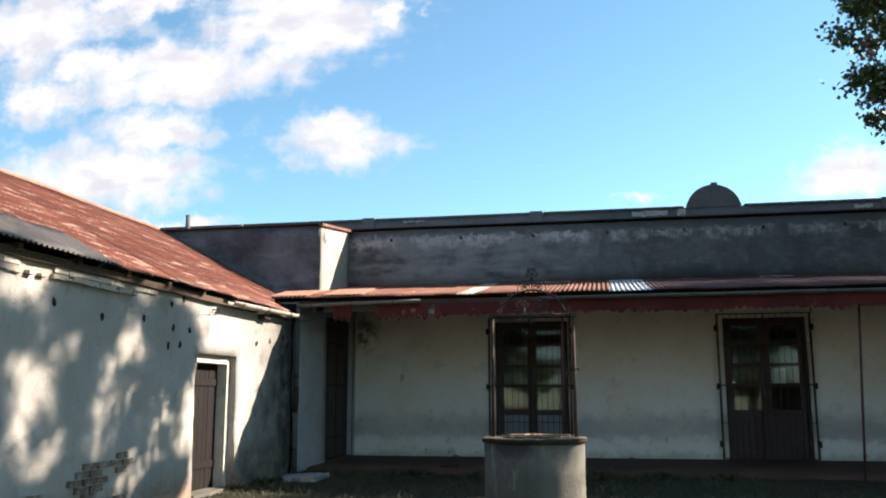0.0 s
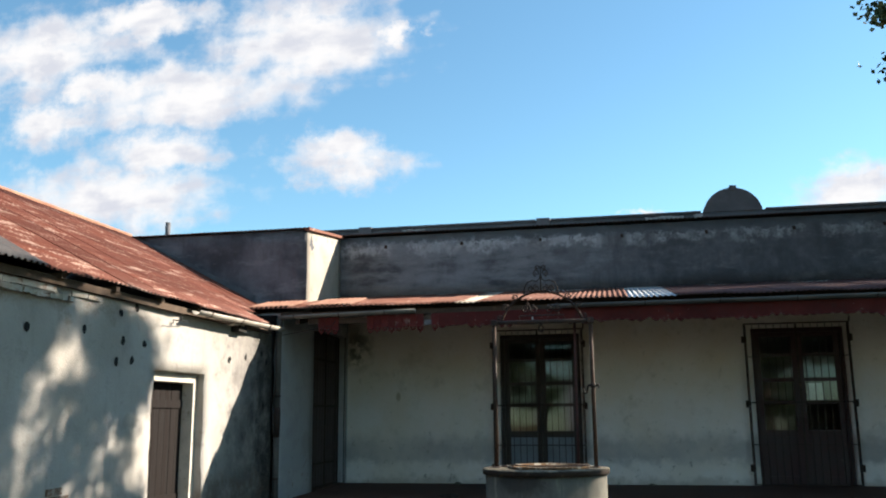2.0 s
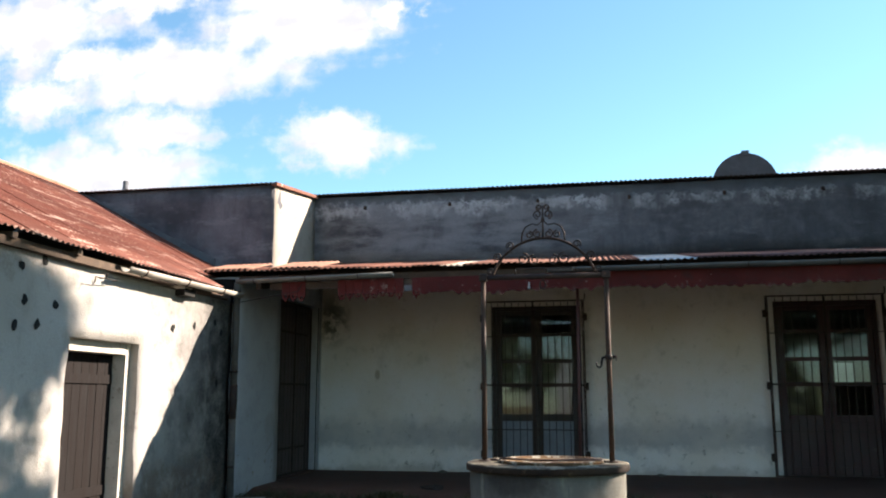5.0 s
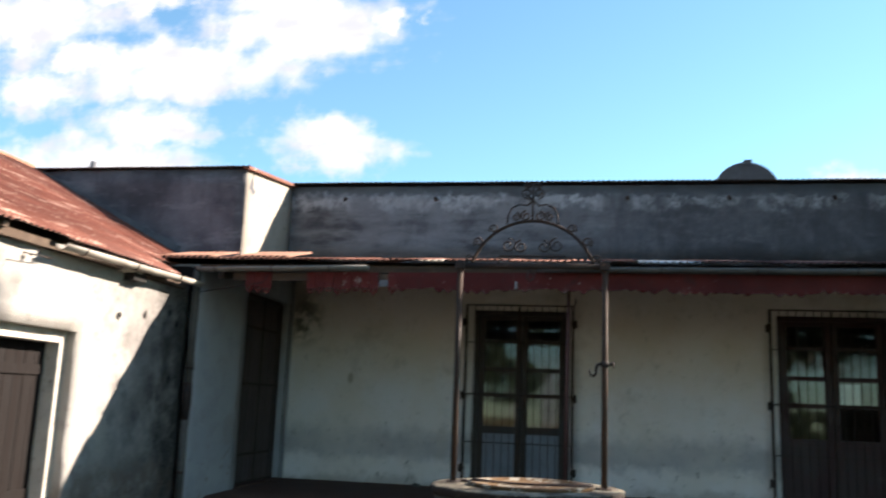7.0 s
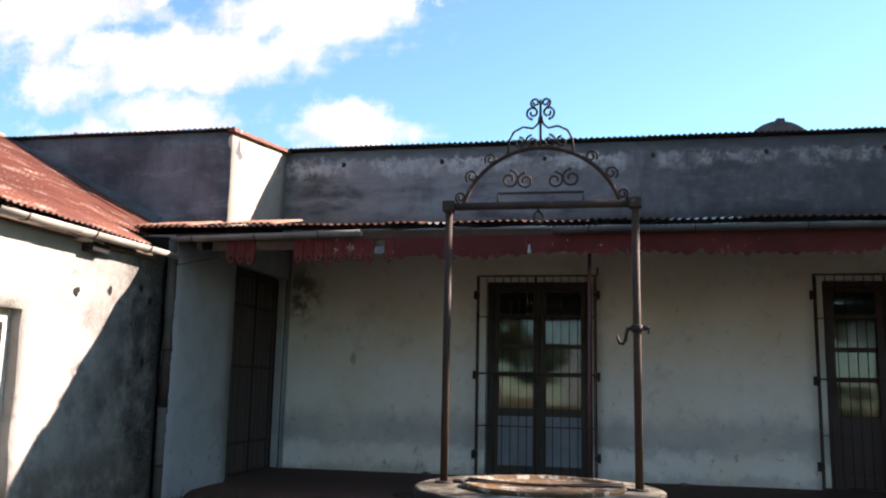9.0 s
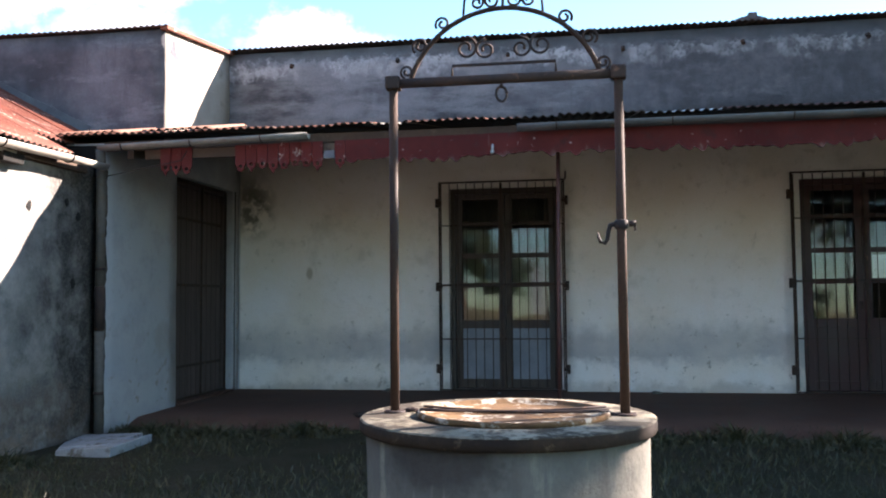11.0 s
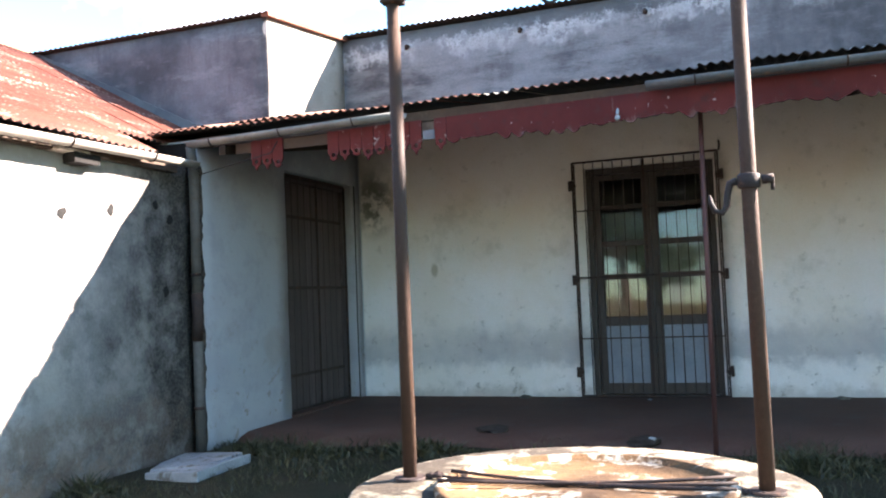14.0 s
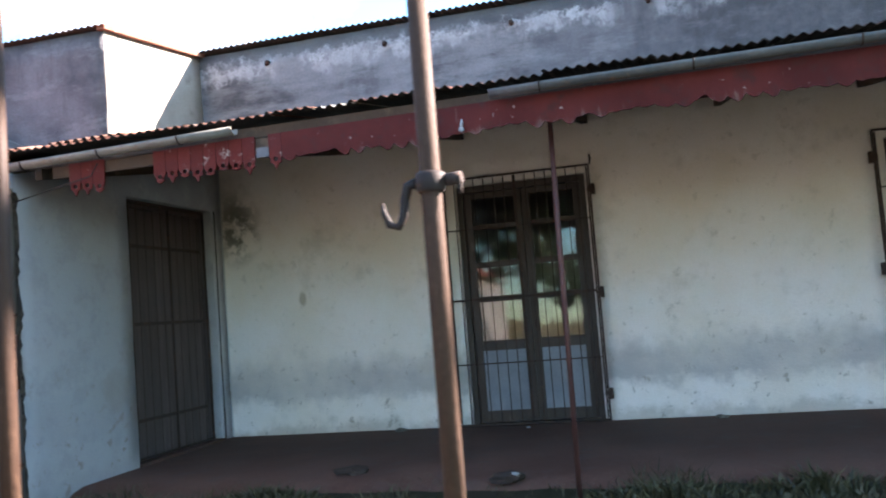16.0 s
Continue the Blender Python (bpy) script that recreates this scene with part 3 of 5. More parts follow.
def wall_mesh(bm, place, u0, u1, z0, z1, thick, openings=(), step=0.25, rough=0.012, top=None):
    """A wall with openings right through it. place(u, d, z): d metres behind its face. openings: (u0, u1, z0, z1)."""
    us, zs = {u0, u1}, {z0, z1}
    for o in openings:
        us |= {o[0], o[1]}
        zs |= {o[2], o[3]}

    def filled(cuts):
        cuts = sorted(cuts)
        out = []
        for a, b in zip(cuts, cuts[1:]):
            n = max(1, round((b - a) / step))
            out += [a + (b - a) * i / n for i in range(n)]
        return out + [cuts[-1]]

    us, zs = filled(us), filled(zs)

    def solid_cell(i, j):
        if not (0 <= i < len(us) - 1 and 0 <= j < len(zs) - 1):
            return False
        u, z = (us[i] + us[i + 1]) / 2, (zs[j] + zs[j + 1]) / 2
        return not any(o[0] < u < o[1] and o[2] < z < o[3] for o in openings)

    verts = {}

    def vert(i, j, back):
        if (i, j, back) not in verts:
            u, z = us[i], zs[j]
            if top and j == len(zs) - 1:
                z = top(u)
            d = thick if back else rough * noise.noise((u * 1.7, z * 1.7, u0)) + rough * 0.5 * noise.noise((u * 5, z * 5, z1))
            verts[i, j, back] = bm.verts.new(place(u, d, z))
        return verts[i, j, back]

    for i in range(len(us) - 1):
        for j in range(len(zs) - 1):
            if not solid_cell(i, j):
                continue
            for back in (False, True):
                f = bm.faces.new([vert(i, j, back), vert(i + 1, j, back), vert(i + 1, j + 1, back), vert(i, j + 1, back)])
                f.smooth = True
            for di, dj, p, q in ((-1, 0, (0, 0), (0, 1)), (1, 0, (1, 0), (1, 1)), (0, -1, (0, 0), (1, 0)), (0, 1, (0, 1), (1, 1))):
                if not solid_cell(i + di, j + dj):
                    bm.faces.new([vert(i + p[0], j + p[1], False), vert(i + q[0], j + q[1], False),
                                  vert(i + q[0], j + q[1], True), vert(i + p[0], j + p[1], True)])


def corrugated(bm, origin, across, down, width, length, pitch=0.085, depth=0.011, rows=4, sag=0.006, per=8):
    """A corrugated sheet: ridges run along down. 1 mm of thickness is left to the solid look of its edge strip."""
    o, a, d = Vector(origin), Vector(across).normalized(), Vector(down).normalized()
    n = a.cross(d).normalized()
    if n.z < 0:
        n = -n
    count = max(2, round(width / pitch * per))
    grids = []
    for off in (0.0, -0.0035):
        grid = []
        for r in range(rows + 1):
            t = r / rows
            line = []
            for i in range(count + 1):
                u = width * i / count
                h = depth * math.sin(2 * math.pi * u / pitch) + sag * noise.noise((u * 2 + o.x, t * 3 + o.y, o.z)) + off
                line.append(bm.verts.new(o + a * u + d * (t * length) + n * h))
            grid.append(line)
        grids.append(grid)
    # underside and end faces take the shade-toned slot
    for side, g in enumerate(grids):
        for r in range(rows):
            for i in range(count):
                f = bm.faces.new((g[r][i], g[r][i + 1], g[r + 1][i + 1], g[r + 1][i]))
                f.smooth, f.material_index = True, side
    for r in (0, rows):
        for i in range(count):
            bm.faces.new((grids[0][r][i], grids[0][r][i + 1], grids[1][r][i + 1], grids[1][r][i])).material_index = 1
    for i in (0, count):
        for r in range(rows):
            bm.faces.new((grids[0][r][i], grids[0][r + 1][i], grids[1][r + 1][i], grids[1][r][i]))


# ---- the ground ----
def build_ground():
    bm = bmesh.new()
    cuts = sorted({s * v for v in (0, 60, 150, 400, 1000, 2400) for s in (-1, 1)} | {float(v) for v in range(-20, 21)})
    grid = {}
    for x in cuts:
        for y in cuts:
            near = max(0.0, 1 - max(abs(x), abs(y - 8)) / 24)
            grid[x, y] = bm.verts.new((x, y + 4, 0.03 * near * noise.noise((x * 0.6, y * 0.6, 2.0))))
    for a, b in zip(cuts, cuts[1:]):
        for c, d in zip(cuts, cuts[1:]):
            bm.faces.new((grid[a, c], grid[b, c], grid[b, d], grid[a, d])).smooth = True
    solid("ground", bm, SOIL, "trodden earth courtyard running out into dry pasture", "ground", "structure")


build_ground()


def build_veranda_floor():
    bm = bmesh.new()
    n = 80
    front = [(-4.93 + 19.0 * i / n, 14.55 + 0.22 * noise.noise((i * 0.35, 1.0, 0.0)) + 0.08 * noise.noise((i * 1.3, 4.0, 0.0))) for i in range(n + 1)]
    rows = []
    for x, y in front:
        rows.append([bm.verts.new((x, y - 0.12, -0.02)), bm.verts.new((x, y, 0.05)), bm.verts.new((x, y + 0.15, 0.085 + 0.01 * noise.noise((x, 2.0, 0.0)))),
                     bm.verts.new((x, 16.2, 0.1 + 0.008 * noise.noise((x * 2, 5.0, 0.0)))), bm.verts.new((x, 17.75, 0.105))])
    for a, b in zip(rows, rows[1:]):
        for i in range(4):
            bm.faces.new((a[i], b[i], b[i + 1], a[i + 1])).smooth = True
    solid("veranda_floor", bm, CLAY_FLOOR, "bare reddish clay veranda floor with a crumbling edge", "floor", "structure")


build_veranda_floor()


# ---- walls ----
WALL_Y, END_X, WING_X = 17.6, -4.93, -5.0
FRENCH = (-1.74, -0.16, 0.1, 3.0)
RIGHT = (3.06, 4.72, 0.1, 3.0)
END_DOOR = (15.6, 17.36, 0.1, 3.02)
WING_DOOR = (10.13, 11.45, 0.0, 2.0)


def north(u, d, z):
    return (u, WALL_Y + d, z)


def west_end(u, d, z):
    return (END_X - d, u, z)


def west_wing(u, d, z):
    return (WING_X - d, u, z)


bm = bmesh.new()
wall_mesh(bm, north, -5.4, 14.0, -0.1, 3.86, 0.5, [FRENCH, RIGHT])
solid("wall_north", bm, WHITEWASH, "stained whitewashed main house wall under the veranda", "wall", "structure")
bm = bmesh.new()
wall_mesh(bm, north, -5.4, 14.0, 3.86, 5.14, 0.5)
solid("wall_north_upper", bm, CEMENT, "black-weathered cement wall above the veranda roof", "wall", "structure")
bm = bmesh.new()
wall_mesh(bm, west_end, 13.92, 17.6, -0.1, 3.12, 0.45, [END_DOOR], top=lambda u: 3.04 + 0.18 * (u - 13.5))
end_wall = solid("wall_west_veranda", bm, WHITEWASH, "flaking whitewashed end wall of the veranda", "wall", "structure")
bm = bmesh.new()
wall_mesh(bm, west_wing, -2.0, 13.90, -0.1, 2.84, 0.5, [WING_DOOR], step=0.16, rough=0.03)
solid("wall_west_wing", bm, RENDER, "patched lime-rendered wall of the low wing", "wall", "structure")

# unseen plain wall across the veranda's far end, added to block east light
bm = bmesh.new()
wall_mesh(bm, lambda u, d, z: (7.8 + d, u, z), 13.97, 17.6, -0.1, 3.12, 0.45, top=lambda u: 3.04 + 0.18 * (u - 13.5))
solid("wall_east_veranda", bm, WHITEWASH, "unseen plain wall added to block light from the east", "wall", "structure")

# raised corner of the main house, above the wing's roof
bm = bmesh.new()
wall_mesh(bm, lambda u, d, z: (u, 15.57 + d, z), -16.0, -5.1, 2.6, 4.90, 0.4, rough=0.01)
solid("wall_corner_front", bm, CEMENT, "dark weathered cement front of the raised corner", "wall", "structure")
bm = bmesh.new()
wall_mesh(bm, lambda u, d, z: (-5.098 - d, u, z), 15.575, 17.6, 3.3, 4.90, 0.4, rough=0.008, top=lambda u: 4.90 + 0.122 * (u - 15.57))
solid("wall_corner_side", bm, CREAM_RENDER, "cream rendered side of the raised corner", "wall", "structure")

# plain walls that close the house and the wing
bm = bmesh.new()
box(bm, (-16.0, 24.8, 0), (14.5, 25.0, 5.9))
box(bm, (14.0, 17.6, 0), (14.5, 24.8, 5.5))
box(bm, (-16.0, 15.98, 0), (-15.8, 24.8, 4.8))
solid("wall_back", bm, INNER, "plain plastered back wall of the house", "wall", "structure")
bm = bmesh.new()
box(bm, (-5.9, 18.1, 0.02), (14.0, 24.8, 0.1))
solid("floor_inside", bm, BARE_WOOD, "dim bare floor inside the house", "floor", "structure")
bm = bmesh.new()
box(bm, (-5.9, 18.1, 3.7), (14.0, 24.8, 3.78))
solid("ceiling", bm, INNER, "dim plastered ceiling inside the house", "ceiling", "structure")
bm = bmesh.new()
box(bm, (-5.9, 18.1, 0.1), (-5.7, 24.8, 3.7))
box(bm, (2.0, 18.1, 0.1), (2.2, 24.8, 3.7))
box(bm, (-5.7, 21.5, 0.1), (14.0, 21.7, 3.7))
solid("wall_inside", bm, INNER, "dim plastered wall inside the house", "wall", "structure")
bm = bmesh.new()
box(bm, (-12.4, -2.0, 0), (-12.2, 15.57, 2.8))
box(bm, (-12.2, -2.0, 0), (-5.5, -1.8, 2.8))
box(bm, (-12.2, 7.0, 0), (-5.5, 7.2, 2.8))
solid("wall_wing_back", bm, INNER, "plain plastered back wall of the wing", "wall", "structure")


# ---- roofs ----
def build_veranda_roof():
    roof = thing("veranda_roof", (4.0, 15.5, 3.4), "lean-to veranda roof of patched rusty corrugated iron sheets", "roof", kind="structure")
    down = Vector((0, -3.86, -0.685))
    x, i = -6.15, 0
    while x < 13.6:
        w = 0.765
        mat = RUST
        if -2.6 < x < -1.9:
            w = 0.36
        if 0.62 <= x + 0.3 <= 1.7:
            mat = ZINC
        elif w < 0.5 and x > -2.32:
            mat = CREAM
        elif x > 1.4:
            # darker sheets from here on, painting in the shade that lies over them
            mat = ROOF_DARK
        bm = bmesh.new()
        lift = 0.012 * (i % 2) + random.uniform(0, 0.008)
        extra = random.uniform(-0.05, 0.05)
        corrugated(bm, (x, WALL_Y - 0.01, 3.85 + lift), (1, random.uniform(-0.006, 0.006), 0), down, w + 0.06, down.length + extra)
        part("sheet", bm, mat, roof)
        x += w
        i += 1
    # loose short sheets lying near the corner
    for px, py, ln in ((-5.5, 14.75, 0.95), (-4.45, 14.85, 1.05)):
        bm = bmesh.new()
        corrugated(bm, (px, py, 3.85 - (WALL_Y - py) * 0.178 + 0.03 + 0.06 * ln), (1, 0.02, 0.01), Vector((0, -3.86, -0.9)), 0.75, ln)
        part("sheet", bm, SUN_RUST, roof, "loose rusty sheet tinted as if sunlit")
    for y, z in ((13.90, 3.11), (15.4, 3.38), (17.45, 3.75)):
        bm = bmesh.new()
        box(bm, (-4.9, y - 0.04, z - 0.09), (13.8, y + 0.04, z))
        part("purlin", bm, BARE_WOOD, roof)
    for j in range(13):
        bm = bmesh.new()
        rx = -4.6 + j * 1.5
        v = [(rx + s, y, z + t) for y, z in ((13.87, 3.02), (17.6, 3.67)) for s in (-0.035, 0.035) for t in (0, -0.1)]
        vs = [bm.verts.new(p) for p in v]
        for f in ((0, 1, 3, 2), (4, 6, 7, 5), (0, 4, 5, 1), (2, 3, 7, 6), (0, 2, 6, 4), (1, 5, 7, 3)):
            bm.faces.new([vs[q] for q in f])
        part("rafter", bm, BARE_WOOD, roof)


build_veranda_roof()


def build_wing_roof():
    roof = thing("wing_roof", (-7.0, 5.0, 3.2), "low pitched wing roof of rust-red corrugated iron", "roof", kind="structure")
    ridge, slope = Vector((-8.75, 0, 4.93)), 0.525
    down = Vector((1, 0, -slope))
    y = -2.2
    while y < 15.4:
        bm = bmesh.new()
        start = Vector((ridge.x, y, ridge.z + random.uniform(0, 0.015)))
        length = (3.94 if y < 12.95 else 3.45) * math.hypot(1, slope) + random.uniform(-0.04, 0.04)
        w = min(0.765, 15.5 - y)
        corrugated(bm, start, (0, 1, 0), down, w + 0.05, length, rows=6, sag=0.012)
        part("sheet", bm, RUST_WING, roof)
        bm = bmesh.new()
        corrugated(bm, start, (0, 1, 0), Vector((-1, 0, -slope)), w + 0.05, 4.2, rows=2, per=4)
        part("sheet", bm, RUST_WING, roof)
        y += 0.765
    # short grey sheets over the lower edge of the rust-red slope
    for y0 in (3.9, 4.66, 5.42, 6.18, 6.9):
        bm = bmesh.new()
        corrugated(bm, (-5.55 - 0.11 * (6.9 - y0), y0, ridge.z - slope * (3.2 - 0.11 * (6.9 - y0)) + 0.03), (0, 1, 0), down, 0.8, (0.80 + 0.11 * (6.9 - y0)) * math.hypot(1, slope), rows=4, sag=0.012)
        part("sheet", bm, GREY_SHEET, roof, "grey sheet laid along the eave")
    # the cap's bright edge comes from its sunlit tint
    bm = bmesh.new()
    tube(bm, [(-8.75, -2.2, 4.95), (-8.75, 15.5, 4.95)], 0.045, 8)
    part("ridge_cap", bm, SUN_RUST, roof, "ridge cap tinted as if sunlit")
    # flashing up the corner's front wall
    bm = bmesh.new()
    vs = [bm.verts.new((x, 15.555, 2.87 - slope * (x + 4.85) + dz)) for x, dz in ((-8.7, 0.0), (-8.7, 0.06), (-6.1, 0.15), (-6.1, 0.02))]
    bm.faces.new(vs)
    ex = bmesh.ops.extrude_face_region(bm, geom=bm.faces[:])
    bmesh.ops.translate(bm, vec=(0, -0.02, 0), verts=[v for v in ex["geom"] if isinstance(v, bmesh.types.BMVert)])
    part("flashing", bm, mottled("lead_grey_flashing", (0.09, 0.095, 0.105), (0.15, 0.16, 0.17), 3.0, 0.6, 0.3), roof)
    # eaves boards
    bm = bmesh.new()
    box(bm, (-4.99, -2.0, 2.74), (-4.93, 13.6, 2.82), 0.0)
    part("eaves_board", bm, BARE_WOOD, roof)
    for j in range(16):
        bm = bmesh.new()
        ry = -1.6 + j * 0.97
        box(bm, (-5.3, ry - 0.035, 2.80), (-4.88, ry + 0.035, 2.86))
        part("rafter_end", bm, BARE_WOOD, roof)


build_wing_roof()


def build_main_roof():
    roof = thing("main_roof", (3.0, 20.0, 5.2), "main house roof of dull corrugated iron", "roof", kind="structure")
    x = -5.6
    while x < 14.2:
        bm = bmesh.new()
        corrugated(bm, (x, 24.9, 6.06), (1, 0, 0), Vector((0, -7.4, -0.87)), 0.80, 7.47 + random.uniform(-0.015, 0.015), rows=3)
        part("sheet", bm, ROOF_DARK, roof)
        x += 0.765
    x = -16.2
    while x < -5.2:
        bm = bmesh.new()
        w = min(0.80, -5.04 - x)
        corrugated(bm, (x, 24.9, 6.06), (1, 0, 0), Vector((0, -9.42, -1.135)), w, 9.49 + random.uniform(-0.015, 0.015), rows=3)
        part("sheet", bm, ROOF_DARK, roof)
        x += 0.765
    # sloped edge trim over the lit side of the corner
    bm = bmesh.new()
    vs = []
    for y, z in ((15.5, 4.91), (17.62, 5.165)):
        for a, b in ((-5.13, -0.03), (-5.03, -0.03), (-5.03, 0.02), (-5.13, 0.02)):
            vs.append(bm.verts.new((a, y, z + b)))
    for f in ((0, 1, 2, 3), (7, 6, 5, 4), (0, 4, 5, 1), (1, 5, 6, 2), (2, 6, 7, 3), (3, 7, 4, 0)):
        bm.faces.new([vs[q] for q in f])
    part("edge_trim", bm, RUST, roof, "sunlit rusty edge trim")


build_main_roof()


def build_street_parapet():
    para = thing("street_parapet", (0, 25.2, 5.5), "dark weathered street parapet with a rounded crest", "parapet", kind="structure")
    bm = bmesh.new()
    wall_mesh(bm, lambda u, d, z: (u, 25.0 + d, z), -15.8, 14.4, 5.4, 6.98, 0.3)
    part("parapet_wall", bm, CEMENT, para)
    bm = bmesh.new()
    pts = []
    cx, half, rise = 3.97, 0.8, 0.68
    r = (half * half + rise * rise) / (2 * rise)
    a0 = math.asin(half / r)
    for i in range(25):
        a = -a0 + 2 * a0 * i / 24
        pts.append((cx + r * math.sin(a), 6.98 + rise - r + r * math.cos(a)))
    lo = [bm.verts.new((x, 24.98, z)) for x, z in pts]
    hi = [bm.verts.new((x, 25.32, z)) for x, z in pts]
    bm.faces.new(lo)
    bm.faces.new(hi[::-1])
    for i in range(24):
        bm.faces.new((lo[i], lo[i + 1], hi[i + 1], hi[i]))
    bm.faces.new((lo[-1], lo[0], hi[0], hi[-1]))
    part("crest", bm, CEMENT, para)
    bm = bmesh.new()
    box(bm, (3.92, 24.95, 7.58), (4.1, 25.35, 7.72))
    part("crest_block", bm, CEMENT, para)
    for x in (-6.6, -1.2, 9.0):
        bm = bmesh.new()
        box(bm, (x - 0.35, 24.94, 6.7), (x + 0.05, 25.34, 7.06))
        part("pier", bm, CEMENT, para)
    for x0, x1, z0, z1 in ((1.57, 2.63, 6.74, 6.93), (2.9, 3.15, 6.72, 6.95), (-5.6, -4.9, 6.84, 6.93), (7.9, 8.4, 6.76, 6.88)):
        bm = bmesh.new()
        n = 9
        up = [(x0 + (x1 - x0) * q / n, z1 + random.uniform(-0.03, 0.02)) for q in range(n + 1)]
        down_edge = [(x0 + (x1 - x0) * q / n, z0 + random.uniform(-0.02, 0.05)) for q in range(n, -1, -1)]
        f = bm.faces.new([bm.verts.new((px, 24.975, pz)) for px, pz in up + down_edge])
        ex = bmesh.ops.extrude_face_region(bm, geom=[f])
        bmesh.ops.translate(bm, vec=(0, 0.03, 0), verts=[v for v in ex["geom"] if isinstance(v, bmesh.types.BMVert)])
        part("render_patch", bm, SLAB_WHITE, para, "pale patch of old render")
    for x0, x1 in ((-15.8, -6.97), (-6.53, -1.57), (-1.13, 3.1), (4.85, 8.63), (9.07, 14.4)):
        bm = bmesh.new()
        box(bm, (x0, 24.95, 6.975), (x1, 25.35, 7.03))
        part("coping", bm, CEMENT, para)


build_street_parapet()

bm = bmesh.new()
tube(bm, [(-9.59, 18.4, 5.1), (-9.59, 18.4, 5.9)], 0.06, 12)
solid("chimney_pipe", bm, CEMENT, "short dark stove pipe standing on the roof", "chimney")
bm = bmesh.new()
tube(bm, [(-8.4, 18.6, 5.1), (-8.35, 18.6, 5.55), (-8.2, 18.6, 5.62)], 0.05, 10)
solid("vent_pipe", bm, CEMENT, "small bent vent pipe on the roof", "pipe")


# ---- gutters and downpipe ----
def gutter(name, a, b, mat, label, radius=0.06):
    a, b = Vector(a), Vector(b)
    d = (b - a).normalized()
    side = d.cross(Vector((0, 0, 1))).normalized()
    g = thing(name, a, label, "gutter")
    bm = bmesh.new()
    n = max(2, int((b - a).length / 0.5))
    rings = []
    for i in range(n + 1):
        p = a + (b - a) * (i / n) + Vector((0, 0, 0.006 * noise.noise((i * 0.7, a.x, 3.0))))
        outer = [bm.verts.new(p + side * (radius * math.cos(t)) - Vector((0, 0, radius * math.sin(t)))) for t in (math.pi * j / 10 for j in range(11))]
        inner = [bm.verts.new(p + side * ((radius - 0.004) * math.cos(t)) - Vector((0, 0, (radius - 0.004) * math.sin(t)))) for t in (math.pi * j / 10 for j in range(10, -1, -1))]
        rings.append(outer + inner)
    m = len(rings[0])
    for r, s in zip(rings, rings[1:]):
        for j in range(m):
            bm.faces.new((r[j], r[(j + 1) % m], s[(j + 1) % m], s[j])).smooth = True
    bm.faces.new(rings[0][::-1])
    bm.faces.new(rings[-1])
    part("trough", bm, mat, g)
    count = max(2, int((b - a).length / 1.1) + 1)
    for i in range(count):
        p = a + (b - a) * ((i + 0.35) / count)
        bm = bmesh.new()
        tube(bm, [p + side * ((radius + 0.006) * math.cos(t)) - Vector((0, 0, (radius + 0.006) * math.sin(t))) for t in (math.pi * j / 8 for j in range(9))], 0.007, 6)
        part("bracket", bm, IRON, g)
    return g


gutter("gutter", (-4.85, 13.69, 3.04), (-2.57, 13.69, 3.085), GUTTER_MID, "dented grey half-round gutter along the veranda eave")
gutter("gutter", (-0.47, 13.69, 3.085), (13.6, 13.69, 3.12), GUTTER, "long grey half-round gutter along the veranda eave")
gutter("gutter", (-4.80, 10.75, 2.79), (-4.79, 13.70, 2.84), GUTTER_PALE, "pale painted gutter at the end of the wing roof")


def build_downpipe():
    g = thing("downpipe", (-4.9, 13.82, 0), "dark grey downpipe with a rusted joint beside the wing wall", "downpipe")
    bm = bmesh.new()
    tube(bm, [(-4.84, 13.69, 3.0), (-4.86, 13.74, 2.88), (-4.9, 13.81, 2.72), (-4.9, 13.82, 2.3), (-4.9, 13.82, 1.55)], 0.048, 14)
    part("upper_pipe", bm, PIPE_DARK, g)
    bm = bmesh.new()
    tube(bm, [(-4.9, 13.82, 1.57), (-4.895, 13.825, 1.35), (-4.905, 13.82, 1.1)], 0.055, 14)
    part("joint", bm, IRON, g, "rust-eaten pipe joint")
    bm = bmesh.new()
    tube(bm, [(-4.9, 13.82, 1.12), (-4.9, 13.83, 0.5), (-4.89, 13.82, 0.02)], 0.05, 14)
    part("lower_pipe", bm, PIPE_DARK, g)
    for z in (1.75, 0.45):
        bm = bmesh.new()
        lathe(bm, (-4.9, 13.82), [(0.0505, z - 0.015), (0.056, z - 0.015), (0.056, z + 0.015), (0.0505, z + 0.015)], 16)
        part("clamp", bm, IRON, g)


build_downpipe()

# filler added so that the gap between the eaves looks dark
bm = bmesh.new()
box(bm, (-5.42, 13.84, 2.74), (-4.97, 13.915, 3.08), 0.006)
solid("eave_board", bm, DARK_PLANK, "dark filler board added to darken the gap between the two eaves", "board")


